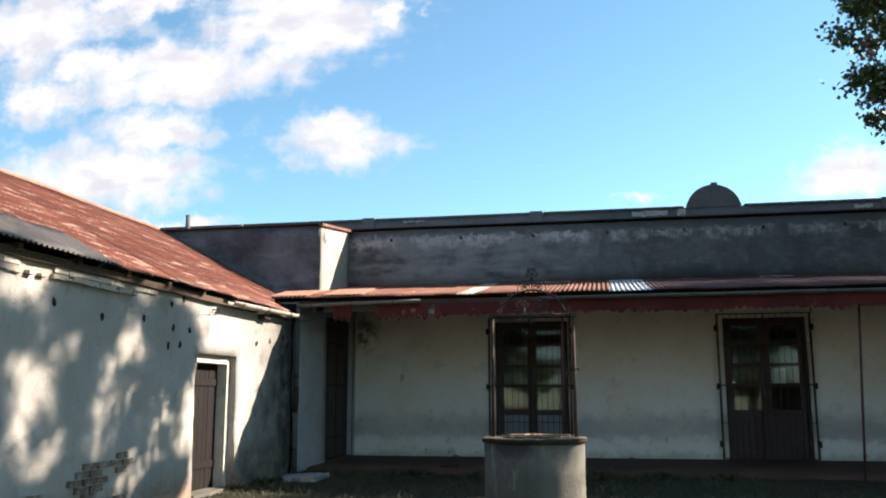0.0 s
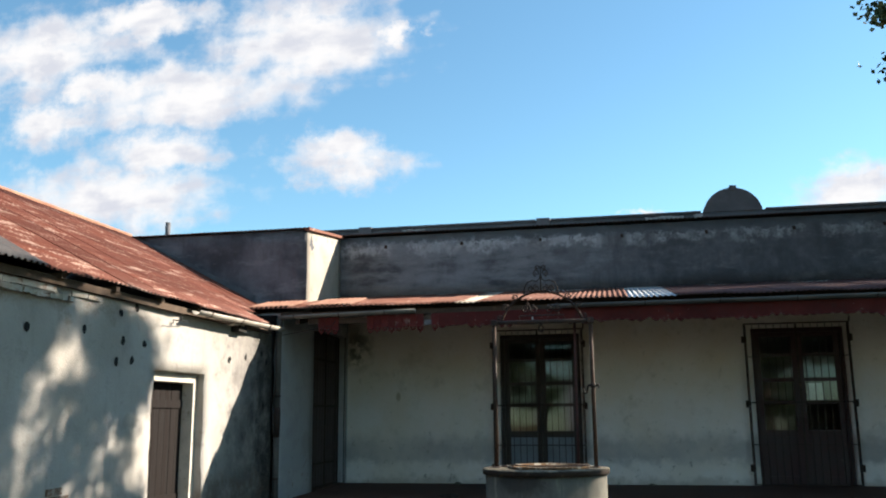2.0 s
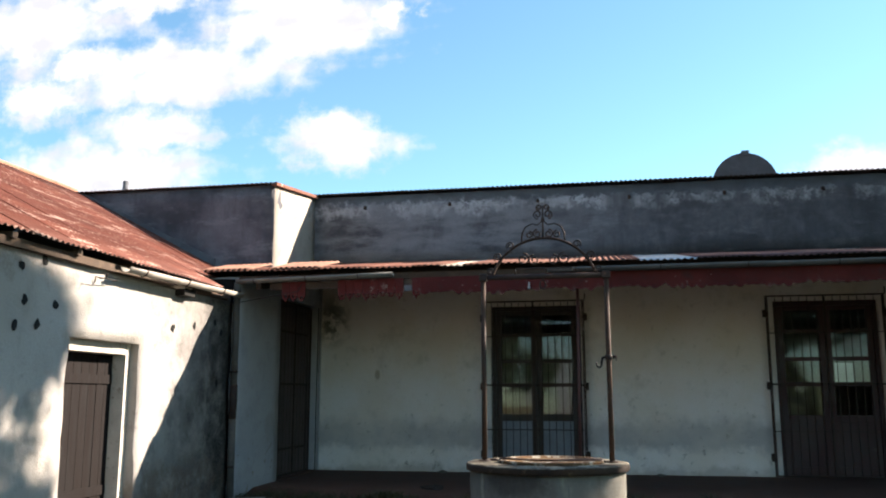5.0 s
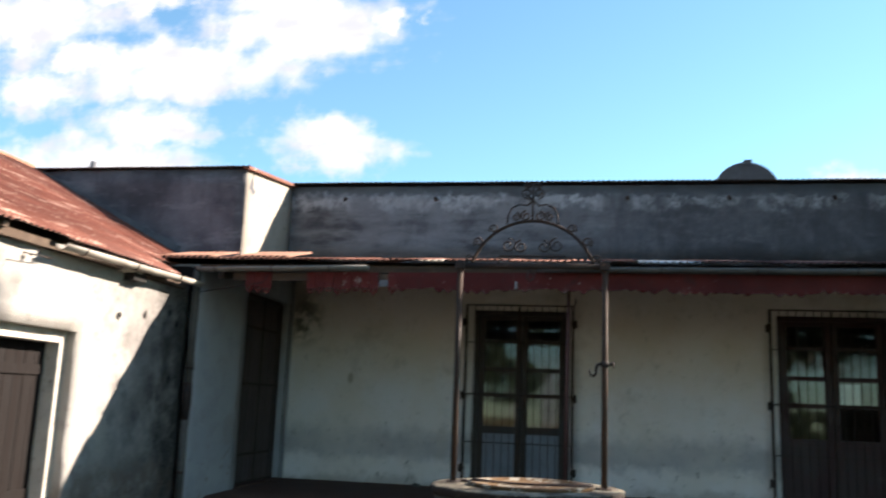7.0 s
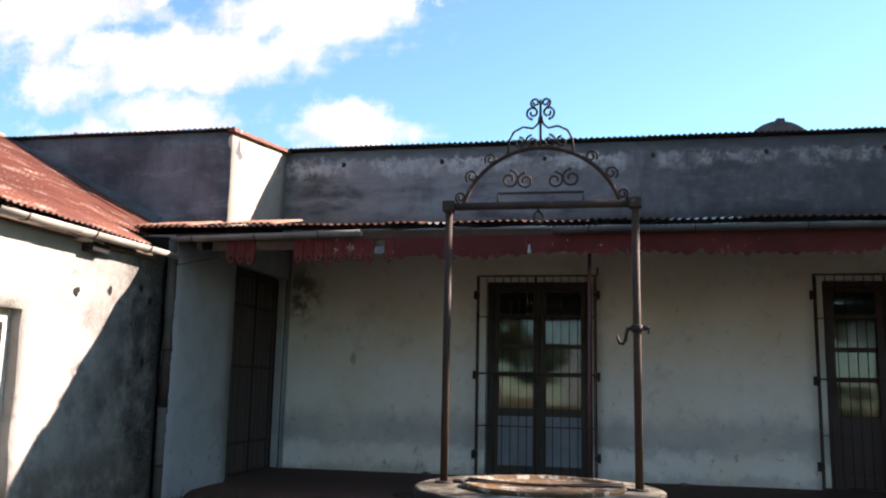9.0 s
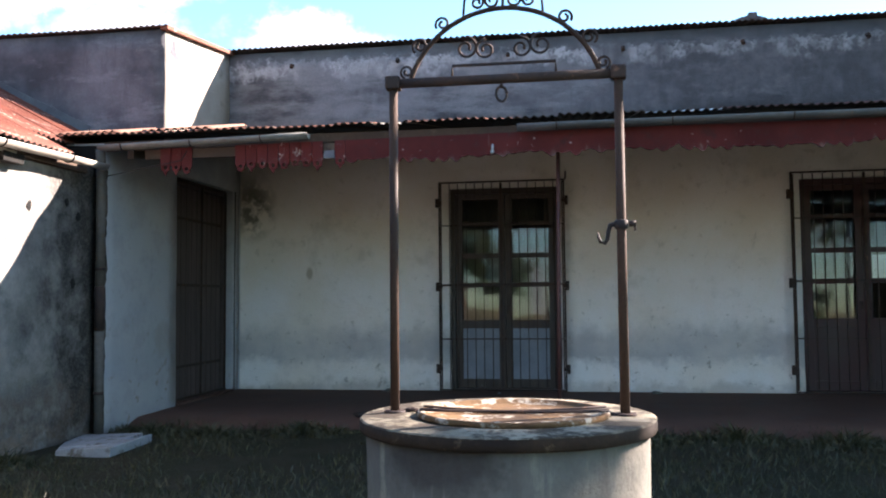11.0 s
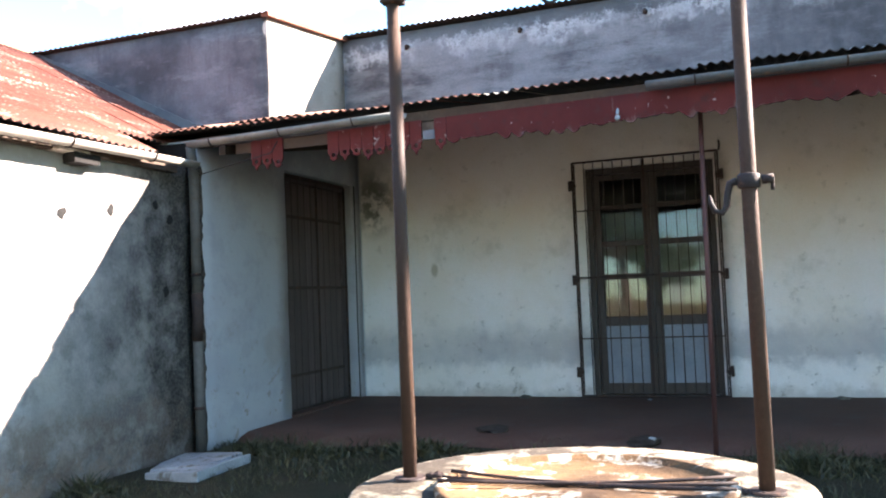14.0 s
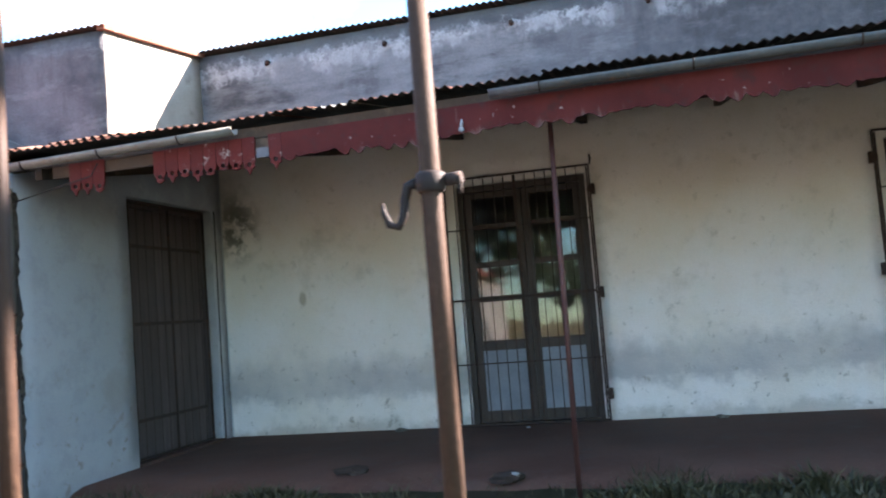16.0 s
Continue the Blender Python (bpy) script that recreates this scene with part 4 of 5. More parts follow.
# ---- red valance boards ----
def build_valance():
    val = thing("valance", (4.0, 13.55, 2.7), "flaking red wooden valance with pointed pierced boards", "valance")
    w, y = 0.118, 13.79
    x = -4.22
    while x < 13.4:
        gone = -3.86 < x + 0.05 < -3.44 or -2.44 < x + 0.05 < -2.30
        if not gone:
            bm = bmesh.new()
            topz = 3.005 + 0.03 * min(1.0, (x + 4.2) / 4)
            low = topz - 0.27 + random.uniform(-0.012, 0.012)
            worn = random.random() < 0.4
            tip = random.uniform(0.02, 0.05) if worn else 0.0
            cx = x + w / 2
            ring = []
            for j in range(12):
                a = math.pi / 2 + 2 * math.pi * j / 12
                ring.append((cx + 0.02 * math.cos(a), low + 0.055 + 0.02 * math.sin(a)))
            fresh = x < -2.3
            if not fresh:
                low += random.choice((0.05, 0.06, 0.06, 0.07, 0.10))
                tip = random.uniform(0.045, 0.07)
            outline = [(x + 0.003, topz), (x + 0.003, low + 0.08), (x + 0.016, low + 0.055), (x + 0.010, low + 0.03), (cx - 0.022, low + 0.018 + tip * 0.5),
                       (cx, low - 0.03 + tip), (cx + 0.022, low + 0.018 + tip * 0.5), (x + w - 0.010, low + 0.03), (x + w - 0.016, low + 0.055),
                       (x + w - 0.003, low + 0.08), (x + w - 0.003, topz)]
            if not fresh:
                base = topz - 0.215 + 0.02 * noise.noise((x * 1.3, 0, 5.0))
                bite = random.choice((-0.03, -0.015, 0.0, 0.01, 0.025, 0.045))
                outline = [(x, topz), (x, base + random.uniform(0, 0.012)), (x + 0.035, base - 0.008 + bite * 0.5), (cx, base + bite - 0.012), (x + 0.09, base - 0.004 + bite),
                           (x + w, base + random.uniform(0, 0.012)), (x + w, topz)]
                bm.faces.new([bm.verts.new((px, y, pz)) for px, pz in outline])
            # right and left halves round the pierced hole
            for half in ((-1, 1) if fresh else ()):
                side = [p for p in outline if (p[0] - cx) * half >= -1e-6]
                hole = sorted([p for p in ring if (p[0] - cx) * half >= -1e-6], key=lambda p: p[1])
                mid_top = (cx, topz)
                loop = sorted(side, key=lambda p: -p[1])
                loop = [mid_top] + loop + hole
                if loop[-1] != mid_top:
                    vs = [bm.verts.new((px, y, pz)) for px, pz in loop]
                    bm.faces.new(vs)
            ex = bmesh.ops.extrude_face_region(bm, geom=bm.faces[:])
            bmesh.ops.translate(bm, vec=(0, 0.018, 0), verts=[v for v in ex["geom"] if isinstance(v, bmesh.types.BMVert)])
            part("board", bm, RED_PAINT if fresh else FADED_RED, val)
        x += w
    bm = bmesh.new()
    box(bm, (-4.4, 13.812, 2.90), (13.5, 13.85, 3.0))
    part("backing_rail", bm, BARE_WOOD, val, "bare wooden rail behind the boards")
    bm = bmesh.new()
    box(bm, (-2.44, 13.79, 2.84), (-2.32, 13.81, 2.92))
    part("patch", bm, CEMENT, val, "grey repair patch")


build_valance()


# ---- veranda poles ----
def pole(x, y, lean):
    p = thing("veranda_pole", (x, y, 0), "slim red-brown iron pole holding the veranda eave", "pole", "veranda poles")
    bm = bmesh.new()
    tube(bm, [(x, y, -0.05), (x + lean * 0.5, y - 0.02, 1.5), (x + lean, y - 0.04, 2.98)], [0.022, 0.021, 0.02], 12)
    part("shaft", bm, RED_IRON, p)
    bm = bmesh.new()
    tube(bm, [(x + lean, y - 0.04, 2.96), (x + lean, y - 0.04, 3.0)], 0.032, 12)
    part("cap", bm, IRON, p)


pole(-0.12, 14.15, 0.03)
pole(4.69, 14.15, 0.12)


# ---- doors ----
def glazed_door(name, opening, wood, panel_mat, label, papers=()):
    """A two-leaf glazed door set back in the wall, behind an iron grille with its own two leaves."""
    u0, u1, z0, z1 = opening
    y = WALL_Y + 0.14
    door = thing(name, ((u0 + u1) / 2, y, z0), label, "door", kind="structure")
    for a, b in (((u0, y - 0.03, z0), (u0 + 0.07, y + 0.09, z1)), ((u1 - 0.07, y - 0.03, z0), (u1, y + 0.09, z1)),
                 ((u0 + 0.07, y - 0.03, z1 - 0.08), (u1 - 0.07, y + 0.09, z1))):
        bm = bmesh.new()
        box(bm, a, b)
        soften(part("jamb", bm, wood, door))
    mid = (u0 + u1) / 2
    rows = [(1.10, 1.57), (1.64, 1.99), (2.06, 2.46), (2.52, 2.84)]
    for side, (a, b) in enumerate(((u0 + 0.075, mid - 0.003), (mid + 0.003, u1 - 0.075))):
        stile = 0.095
        bm = bmesh.new()
        box(bm, (a, y, z0 + 0.02), (a + stile, y + 0.05, z1 - 0.085))
        leaf = part("leaf", bm, wood, door)
        soften(leaf)
        for nm, p, q in (("stile", (b - stile, y, z0 + 0.02), (b, y + 0.05, z1 - 0.085)),
                         ("rail", (a + stile, y + 0.002, z0 + 0.02), (b - stile, y + 0.048, z0 + 0.16)),
                         ("rail", (a + stile, y + 0.002, 0.98), (b - stile, y + 0.048, 1.10))):
            bm = bmesh.new()
            box(bm, p, q)
            soften(part(nm, bm, wood, leaf))
        for lo, hi in zip([r[1] for r in rows], [r[0] for r in rows[1:]] + [z1 - 0.085]):
            bm = bmesh.new()
            box(bm, (a + stile, y + 0.006, lo), (b - stile, y + 0.044, hi))
            soften(part("muntin", bm, wood, leaf), 0.004)
        bm = bmesh.new()
        box(bm, (a + stile, y + 0.016, z0 + 0.16), (b - stile, y + 0.03, 0.98))
        part("panel", bm, panel_mat, leaf, "painted lower panel")
        for r, (lo, hi) in enumerate(rows):
            if (side, r) in papers and papers[(side, r)] is None:
                continue
            bm = bmesh.new()
            tilt = 0.003 + random.uniform(-0.0012, 0.0012)
            box(bm, (a + stile, y + 0.022, lo), (b - stile, y + 0.026, hi))
            for v in bm.verts:
                v.co.y += tilt * (v.co.z - lo) / (hi - lo)
            pane = part("pane", bm, GLASS, leaf)
            pane.visible_shadow = False
            if (side, r) in papers:
                bm = bmesh.new()
                k0, k1 = papers[(side, r)]
                box(bm, (a + stile + 0.02, y + 0.034, lo), (a + stile + 0.02 + (b - a - 2 * stile - 0.04) * k0, y + 0.037, lo + (hi - lo) * k1))
                part("paper", bm, PAPER, leaf, "pale paper behind the pane")
        bm = bmesh.new()
        hx = b - 0.05 if side == 0 else a + 0.05
        tube(bm, [(hx, y, 1.32), (hx, y - 0.04, 1.32), (hx, y - 0.045, 1.26), (hx, y - 0.045, 1.22)], 0.008, 8)
        part("handle", bm, IRON, leaf)
    return door


glazed_door("door_1", FRENCH, BROWN_WOOD, PANEL_GREY, "closed dark brown glazed double door behind an iron grille")
glazed_door("door_2", RIGHT, WINE_DOOR, WINE_DOOR, "closed wine-red double door with a missing pane", {(1, 0): None, (1, 1): (0.55, 0.9)})


def door_grille(opening, label):
    """Wrought-iron grille standing 10 cm off the wall on brackets."""
    u0, u1, z0, z1 = opening[0] - 0.13, opening[1] + 0.06, 0.115, 3.07
    y = WALL_Y - 0.09
    g = thing("door_grille", ((u0 + u1) / 2, y, z0), label, "grille", "door grilles")
    mid = (u0 + u1) / 2
    for x in (u0, u1):
        bm = bmesh.new()
        box(bm, (x - 0.011, y - 0.011, z0), (x + 0.011, y + 0.011, z1))
        part("frame_bar", bm, IRON, g)
    for z in (z0 + 0.012, z1):
        bm = bmesh.new()
        box(bm, (u0, y - 0.01, z - 0.011), (u1, y + 0.01, z + 0.011))
        part("frame_bar", bm, IRON, g)
    for a, b in ((u0 + 0.025, mid - 0.008), (mid + 0.008, u1 - 0.025)):
        for x in (a, b):
            bm = bmesh.new()
            box(bm, (x - 0.009, y - 0.009, z0 + 0.03), (x + 0.009, y + 0.009, z1 - 0.02))
            part("leaf_bar", bm, IRON, g)
        n = 7
        for i in range(1, n):
            x = a + (b - a) * i / n
            bm = bmesh.new()
            tube(bm, [(x, y, z0 + 0.03), (x, y, z1 - 0.02)], 0.0065, 6)
            part("upright", bm, IRON, g)
        for z in (0.84, 1.60, 2.45):
            bm = bmesh.new()
            box(bm, (a, y - 0.013, z - 0.008), (b, y - 0.007, z + (0.018 if z == 1.60 else 0.008)))
            part("crossbar", bm, IRON, g)
    for z in (0.42, 1.58, 2.78):
        for x, s in ((u0, 1), (u1, -1)):
            bm = bmesh.new()
            box(bm, (x - s * 0.035 - 0.022, y - 0.018, z - 0.065), (x - s * 0.035 + 0.022, y + 0.018, z + 0.065))
            box(bm, (x - 0.04, y - 0.012, z - 0.02), (x + 0.04, y + 0.012, z + 0.02))
            box(bm, (x - 0.012, y + 0.016, z - 0.02), (x + 0.012, WALL_Y + 0.01, z + 0.02))
            soften(part("hinge", bm, IRON, g, "lumpy iron hinge bracket"), 0.008)
    for i in range(6):
        x = u0 + 0.15 + (u1 - u0 - 0.3) * i / 5
        bm = bmesh.new()
        tube(bm, [(x, y, z1), (x, WALL_Y + 0.01, z1)], 0.008, 6)
        part("bracket", bm, IRON, g)
    bm = bmesh.new()
    tube(bm, [(u1 + 0.02, y, z1), (u1 + 0.03, y - 0.01, z1 + 0.07), (u1 + 0.025, y - 0.01, z1 + 0.12)], 0.012, 8)
    part("finial", bm, IRON, g)


door_grille(FRENCH, "tall rusty iron grille in front of the glazed door")
door_grille(RIGHT, "tall rusty iron grille in front of the wine-red door")


def build_end_door():
    u0, u1, z0, z1 = END_DOOR
    x = END_X - 0.16
    door = thing("door_3", (x, (u0 + u1) / 2, z0), "tall closed dark plank double door with an iron bar", "door", kind="structure")
    for a, b in (((x - 0.06, u0, z0), (x + 0.05, u0 + 0.07, z1)), ((x - 0.06, u1 - 0.07, z0), (x + 0.05, u1, z1)), ((x - 0.06, u0 + 0.07, z1 - 0.09), (x + 0.05, u1 - 0.07, z1))):
        bm = bmesh.new()
        box(bm, a, b)
        soften(part("jamb", bm, GREY_DOOR, door))
    mid = (u0 + u1) / 2
    for a, b in ((u0 + 0.075, mid - 0.004), (mid + 0.004, u1 - 0.075)):
        bm = bmesh.new()
        box(bm, (x - 0.05, a, z0 + 0.02), (x - 0.03, b, z1 - 0.1))
        leaf = part("leaf", bm, GREY_DOOR, door)
        n = 5
        for i in range(n):
            bm = bmesh.new()
            w = (b - a) / n
            box(bm, (x - 0.03, a + w * i + 0.003, z0 + 0.02), (x - 0.004 + random.uniform(0, 0.004), a + w * (i + 1) - 0.003, z1 - 0.1))
            part("plank", bm, GREY_DOOR, leaf)
        for z in (0.55, 1.62, 2.5):
            bm = bmesh.new()
            box(bm, (x + 0.001, a, z - 0.02), (x + 0.018, b, z + 0.02))
            part("strap", bm, IRON, leaf)
    # iron grille bars before the leaves
    for i in range(11):
        yy = u0 + 0.1 + (u1 - u0 - 0.2) * i / 10
        bm = bmesh.new()
        tube(bm, [(x + 0.09, yy, z0 + 0.05), (x + 0.09, yy, z1 - 0.05)], 0.016 if i in (0, 5, 10) else 0.004, 6)
        part("grille_bar", bm, IRON, door)
    for z in (z0 + 0.05, 1.62, z1 - 0.05):
        bm = bmesh.new()
        box(bm, (x + 0.08, u0 + 0.08, z - 0.014), (x + 0.1, u1 - 0.08, z + 0.014))
        part("grille_rail", bm, IRON, door)
    bm = bmesh.new()
    box(bm, (END_X - 0.46, u0, 0.08), (END_X + 0.04, u1, 0.13), 0.004)
    part("threshold", bm, CLAY_FLOOR, door)


build_end_door()


def build_wing_door():
    u0, u1, z0, z1 = WING_DOOR
    x = WING_X - 0.26
    door = thing("door_4", (x, (u0 + u1) / 2, z0), "closed brown plank door in a pale worn frame", "door", kind="structure")
    for nm, a, b in (("jamb", (x - 0.06, u0, z0), (x + 0.05, u0 + 0.06, z1)), ("jamb", (x - 0.06, u1 - 0.105, z0), (WING_X - 0.10, u1, z1)),
                     ("head", (x - 0.06, u0 + 0.06, z1 - 0.125), (WING_X - 0.10, u1 - 0.105, z1))):
        bm = bmesh.new()
        box(bm, a, b, 0.003)
        soften(part(nm, bm, FRAME_PALE, door, "pale sunlit frame"))
    bm = bmesh.new()
    box(bm, (x - 0.05, u0 + 0.06, 0.03), (x - 0.028, u1 - 0.105, z1 - 0.125))
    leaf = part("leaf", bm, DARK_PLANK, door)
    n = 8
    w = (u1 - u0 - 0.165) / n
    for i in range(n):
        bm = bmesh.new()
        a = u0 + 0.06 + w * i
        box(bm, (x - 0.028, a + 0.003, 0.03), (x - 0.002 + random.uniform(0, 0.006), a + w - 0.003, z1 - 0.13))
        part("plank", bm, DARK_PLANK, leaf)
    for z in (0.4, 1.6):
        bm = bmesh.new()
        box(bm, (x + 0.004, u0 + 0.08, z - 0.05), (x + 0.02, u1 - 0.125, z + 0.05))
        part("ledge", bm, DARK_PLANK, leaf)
    bm = bmesh.new()
    box(bm, (x + 0.004, u0 + 0.12, 1.02), (x + 0.025, u0 + 0.24, 1.12))
    part("latch", bm, IRON, leaf)
    bm = bmesh.new()
    box(bm, (WING_X - 0.5, u0, -0.02), (WING_X + 0.05, u1, 0.05), 0.006)
    part("sill", bm, WELL_CEMENT, door)


build_wing_door()


# ---- marks, sockets and broken places in the walls ----
def socket(y, z, r=0.042):
    """A broken hole in the wing wall, drawn flat with its inside shade as colour."""
    bm = bmesh.new()
    n = 9
    depth = 0.03 * noise.noise((y * 1.7, z * 1.7, -2.0)) + 0.015 * noise.noise((y * 5, z * 5, 2.84))
    x = WING_X - depth + 0.006
    rim = []
    for j in range(n):
        a = 2 * math.pi * j / n
        q = r * random.uniform(0.7, 1.3)
        rim.append(bm.verts.new((x, y + q * math.cos(a), z + q * 1.2 * math.sin(a))))
    deep = bm.verts.new((x + 0.004, y, z))
    for j in range(n):
        bm.faces.new((rim[j], rim[(j + 1) % n], deep))
    solid("putlog_hole", bm, DARK_HOLE, "small broken dark hole in the lime render", "hole", group="holes in the wing wall")


for y, z in SOCKETS:
    socket(y, z)


def build_spouts():
    for i in range(10):
        x = -4.1 + i * 1.62
        bm = bmesh.new()
        tube(bm, [(x, WALL_Y + 0.02, 4.93), (x, WALL_Y - 0.04, 4.92), (x + 0.005, WALL_Y - 0.06, 4.88)], [0.028, 0.03, 0.026], 8)
        solid("drain_spout", bm, IRON, "short rusty drain spout below the roof edge", "spout", group="drain spouts")


build_spouts()

bm = bmesh.new()
for i in range(74):
    y = 1.0 + i * 0.1
    if random.random() < 0.9:
        z = 2.60 + 0.02 * noise.noise((y * 3, 0, 0))
        box(bm, (WING_X - 0.05, y, z), (WING_X + random.uniform(0.045, 0.07), y + 0.1, z + random.uniform(0.03, 0.06)), 0.008)
solid("plaster_ledge", bm, LIME_BRICK, "broken limed brick ledge under the eave of the wing", "ledge", "stuff")
wing_wall = bpy.data.objects["wall_west_wing"]
bm = bmesh.new()
box(bm, (-0.05, -0.125, -0.03), (0.022, 0.125, 0.03), 0.005)
brick_mesh = mesh_of("brick", bm, LIME_BRICK)
for i in range(60):
    course, k = divmod(i, 30)
    y = 1.2 + k * 0.262 + 0.13 * course
    if y > 8.9 or random.random() < 0.12:
        continue
    b = new("brick", brick_mesh)
    b.parent = wing_wall
    b.location = (WING_X + random.uniform(0.0, 0.02), y, 2.70 + 0.07 * course)
    b.rotation_euler = (random.uniform(-0.03, 0.03), 0, random.uniform(-0.05, 0.05))


def build_ragged_edge():
    """Broken plaster down the corner of the end wall, beside the downpipe."""
    rnd = random.Random(21)
    bm = bmesh.new()
    zs = [0.05 + 0.055 * i for i in range(52)]
    rows = []
    for z in zs:
        wide = 0.035 + 0.035 * noise.noise((z * 3.1, 4.0, 0.0)) + rnd.uniform(-0.012, 0.022)
        rows.append([bm.verts.new((END_X + x, y, z)) for x, y in ((-0.03, 13.885), (0.012, 13.895), (0.014, 13.92 + max(0.008, wide)), (-0.03, 13.925 + max(0.008, wide)))])
    for a, b in zip(rows, rows[1:]):
        for q in range(4):
            bm.faces.new((a[q], a[(q + 1) % 4], b[(q + 1) % 4], b[q]))
    bm.faces.new(rows[0])
    bm.faces.new(rows[-1][::-1])
    part("broken_edge", bm, SOOT_EDGE, end_wall, "dark broken plaster edge")


build_ragged_edge()


def build_bared_bricks():
    """Bricks bared where the render has fallen off near the foot of the wing wall."""
    rnd = random.Random(17)
    b0 = bmesh.new()
    box(b0, (-0.05, -0.115, -0.032), (0.02, 0.115, 0.032), 0.005)
    mesh = mesh_of("brick", b0, BARED_BRICK)
    for course in range(9):
        for col in range(9):
            y = 6.3 + 0.255 * col + 0.125 * (course % 2)
            z = 0.06 + 0.082 * course
            if noise.noise((y * 1.5, z * 2.2, 8.0)) + 0.45 - 0.75 * z < 0.12 + abs(y - 7.75) * 0.16:
                continue
            b = new("brick", mesh)
            b.parent = wing_wall
            b.location = (WING_X + 0.012 + rnd.uniform(-0.006, 0.008), y, z)
            b.rotation_euler = (rnd.uniform(-0.03, 0.03), 0, rnd.uniform(-0.05, 0.05))


build_bared_bricks()


# ---- the well ----
WELL = (-0.205, 9.07)
RIM_Z = 0.92


def scroll(cx, cz, r, start, turn, turns=1.35, n=26):
    """Points of a spiral in the plane of the arch."""
    pts = []
    for i in range(n):
        t = i / (n - 1)
        a = start + turn * turns * 2 * math.pi * t
        q = r * (1 - 0.72 * t)
        pts.append((cx + q * math.cos(a), WELL[1], cz + q * math.sin(a)))
    return pts


def build_well():
    w = thing("well", (WELL[0], WELL[1], 0), "round cement well with a stained rim, lid and wrought-iron frame", "well")
    bm = bmesh.new()
    lathe(bm, WELL, [(0.57, -0.05), (0.575, 0.2), (0.572, 0.5), (0.578, 0.868)], 72, 0.01)
    part("shaft_wall", bm, WELL_CEMENT, w, "stained grey cement drum")
    bm = bmesh.new()
    lathe(bm, WELL, [(0.57, 0.866), (0.601, 0.867), (0.606, 0.875), (0.605, RIM_Z - 0.006)], 72, 0.008)
    part("rim_band", bm, LIP_DARK, w, "dark stained band round the rim")
    bm = bmesh.new()
    lathe(bm, WELL, [(0.6045, RIM_Z - 0.007), (0.602, RIM_Z - 0.002), (0.594, RIM_Z), (0.43, RIM_Z + 0.004), (0.36, RIM_Z - 0.005), (0.35, RIM_Z - 0.05)], 72, 0.006)
    part("rim", bm, WELL_RIM, w, "pale worn cement rim")
    bm = bmesh.new()
    lid_at = (WELL[0] + 0.03, WELL[1] - 0.03)
    lathe(bm, lid_at, [(0.386, RIM_Z + 0.002), (0.392, RIM_Z + 0.008), (0.390, RIM_Z + 0.021), (0.380, RIM_Z + 0.025), (0.368, RIM_Z + 0.023), (0.358, RIM_Z + 0.009), (0.2, RIM_Z + 0.007), (0.05, RIM_Z + 0.008)], 64, 0.012)
    lid = part("lid", bm, LID_RUST, w, "rusty round iron lid with pale flaking paint")
    for a, lift in ((0.06, 0.026), (0.22, 0.03), (math.pi - 0.12, 0.028)):
        bm = bmesh.new()
        ex, ey = math.cos(a) * 0.385, math.sin(a) * 0.385
        tube(bm, [(lid_at[0] + ex * t, lid_at[1] + ey * t, RIM_Z + lift - 0.012 * (1 - t * t) + 0.002 * math.sin(9 * t)) for t in (-1, -0.7, -0.35, 0, 0.35, 0.7, 1)], 0.0055, 6)
        part("lid_rod", bm, IRON, lid)
    for a in (0.05, math.pi - 0.1):
        bm = bmesh.new()
        hx, hy = lid_at[0] + 0.40 * math.cos(a), lid_at[1] + 0.40 * math.sin(a)
        for q in range(9):
            r0 = random.uniform(0.007, 0.016)
            m = Matrix.Translation((hx + random.uniform(-0.05, 0.05), hy + random.uniform(-0.035, 0.035), RIM_Z + r0 * 0.6 + 0.004))
            bmesh.ops.create_icosphere(bm, subdivisions=1, radius=r0, matrix=m @ Matrix.Diagonal((1.5, 0.8, 0.8, 1)))
        part("chain_knot", bm, IRON, lid, "rusted knot of chain")
    xs = (-0.678, 0.276)
    top = 2.33
    for x in xs:
        bm = bmesh.new()
        tube(bm, [(x, WELL[1], RIM_Z - 0.02), (x, WELL[1], 1.6), (x, WELL[1], top)], [0.020, 0.0195, 0.019], 16)
        part("post", bm, POST_IRON, w)
        bm = bmesh.new()
        box(bm, (x - 0.032, WELL[1] - 0.032, top - 0.028), (x + 0.032, WELL[1] + 0.032, top + 0.03))
        soften(part("post_joint", bm, IRON, w), 0.008)
        bm = bmesh.new()
        tube(bm, [(x, WELL[1], RIM_Z - 0.002), (x, WELL[1], RIM_Z + 0.012)], 0.045, 16)
        part("foot_flange", bm, IRON, w)
    bm = bmesh.new()
    tube(bm, [(xs[0], WELL[1], top), (xs[1], WELL[1], top)], 0.021, 14)
    part("crossbar", bm, IRON, w)
    # the arch stands on the crossbar
    x0, x1, rise = -0.605, 0.205, 0.305
    half = (x1 - x0) / 2
    r = (half * half + rise * rise) / (2 * rise)
    a0 = math.asin(half / r)
    cx = (x0 + x1) / 2
    bm = bmesh.new()
    tube(bm, [(cx + r * math.sin(a), WELL[1], top + rise - r + r * math.cos(a)) for a in (-a0 + 2 * a0 * i / 32 for i in range(33))], 0.011, 8)
    part("arch", bm, POST_IRON, w)
    crown = top + rise

    def scrollwork(pts, rad=0.006):
        q = bmesh.new()
        tube(q, pts, rad, 6)
        part("scroll", q, IRON, w)

    scrollwork([(cx, WELL[1], crown), (cx, WELL[1], crown + 0.26)], 0.007)
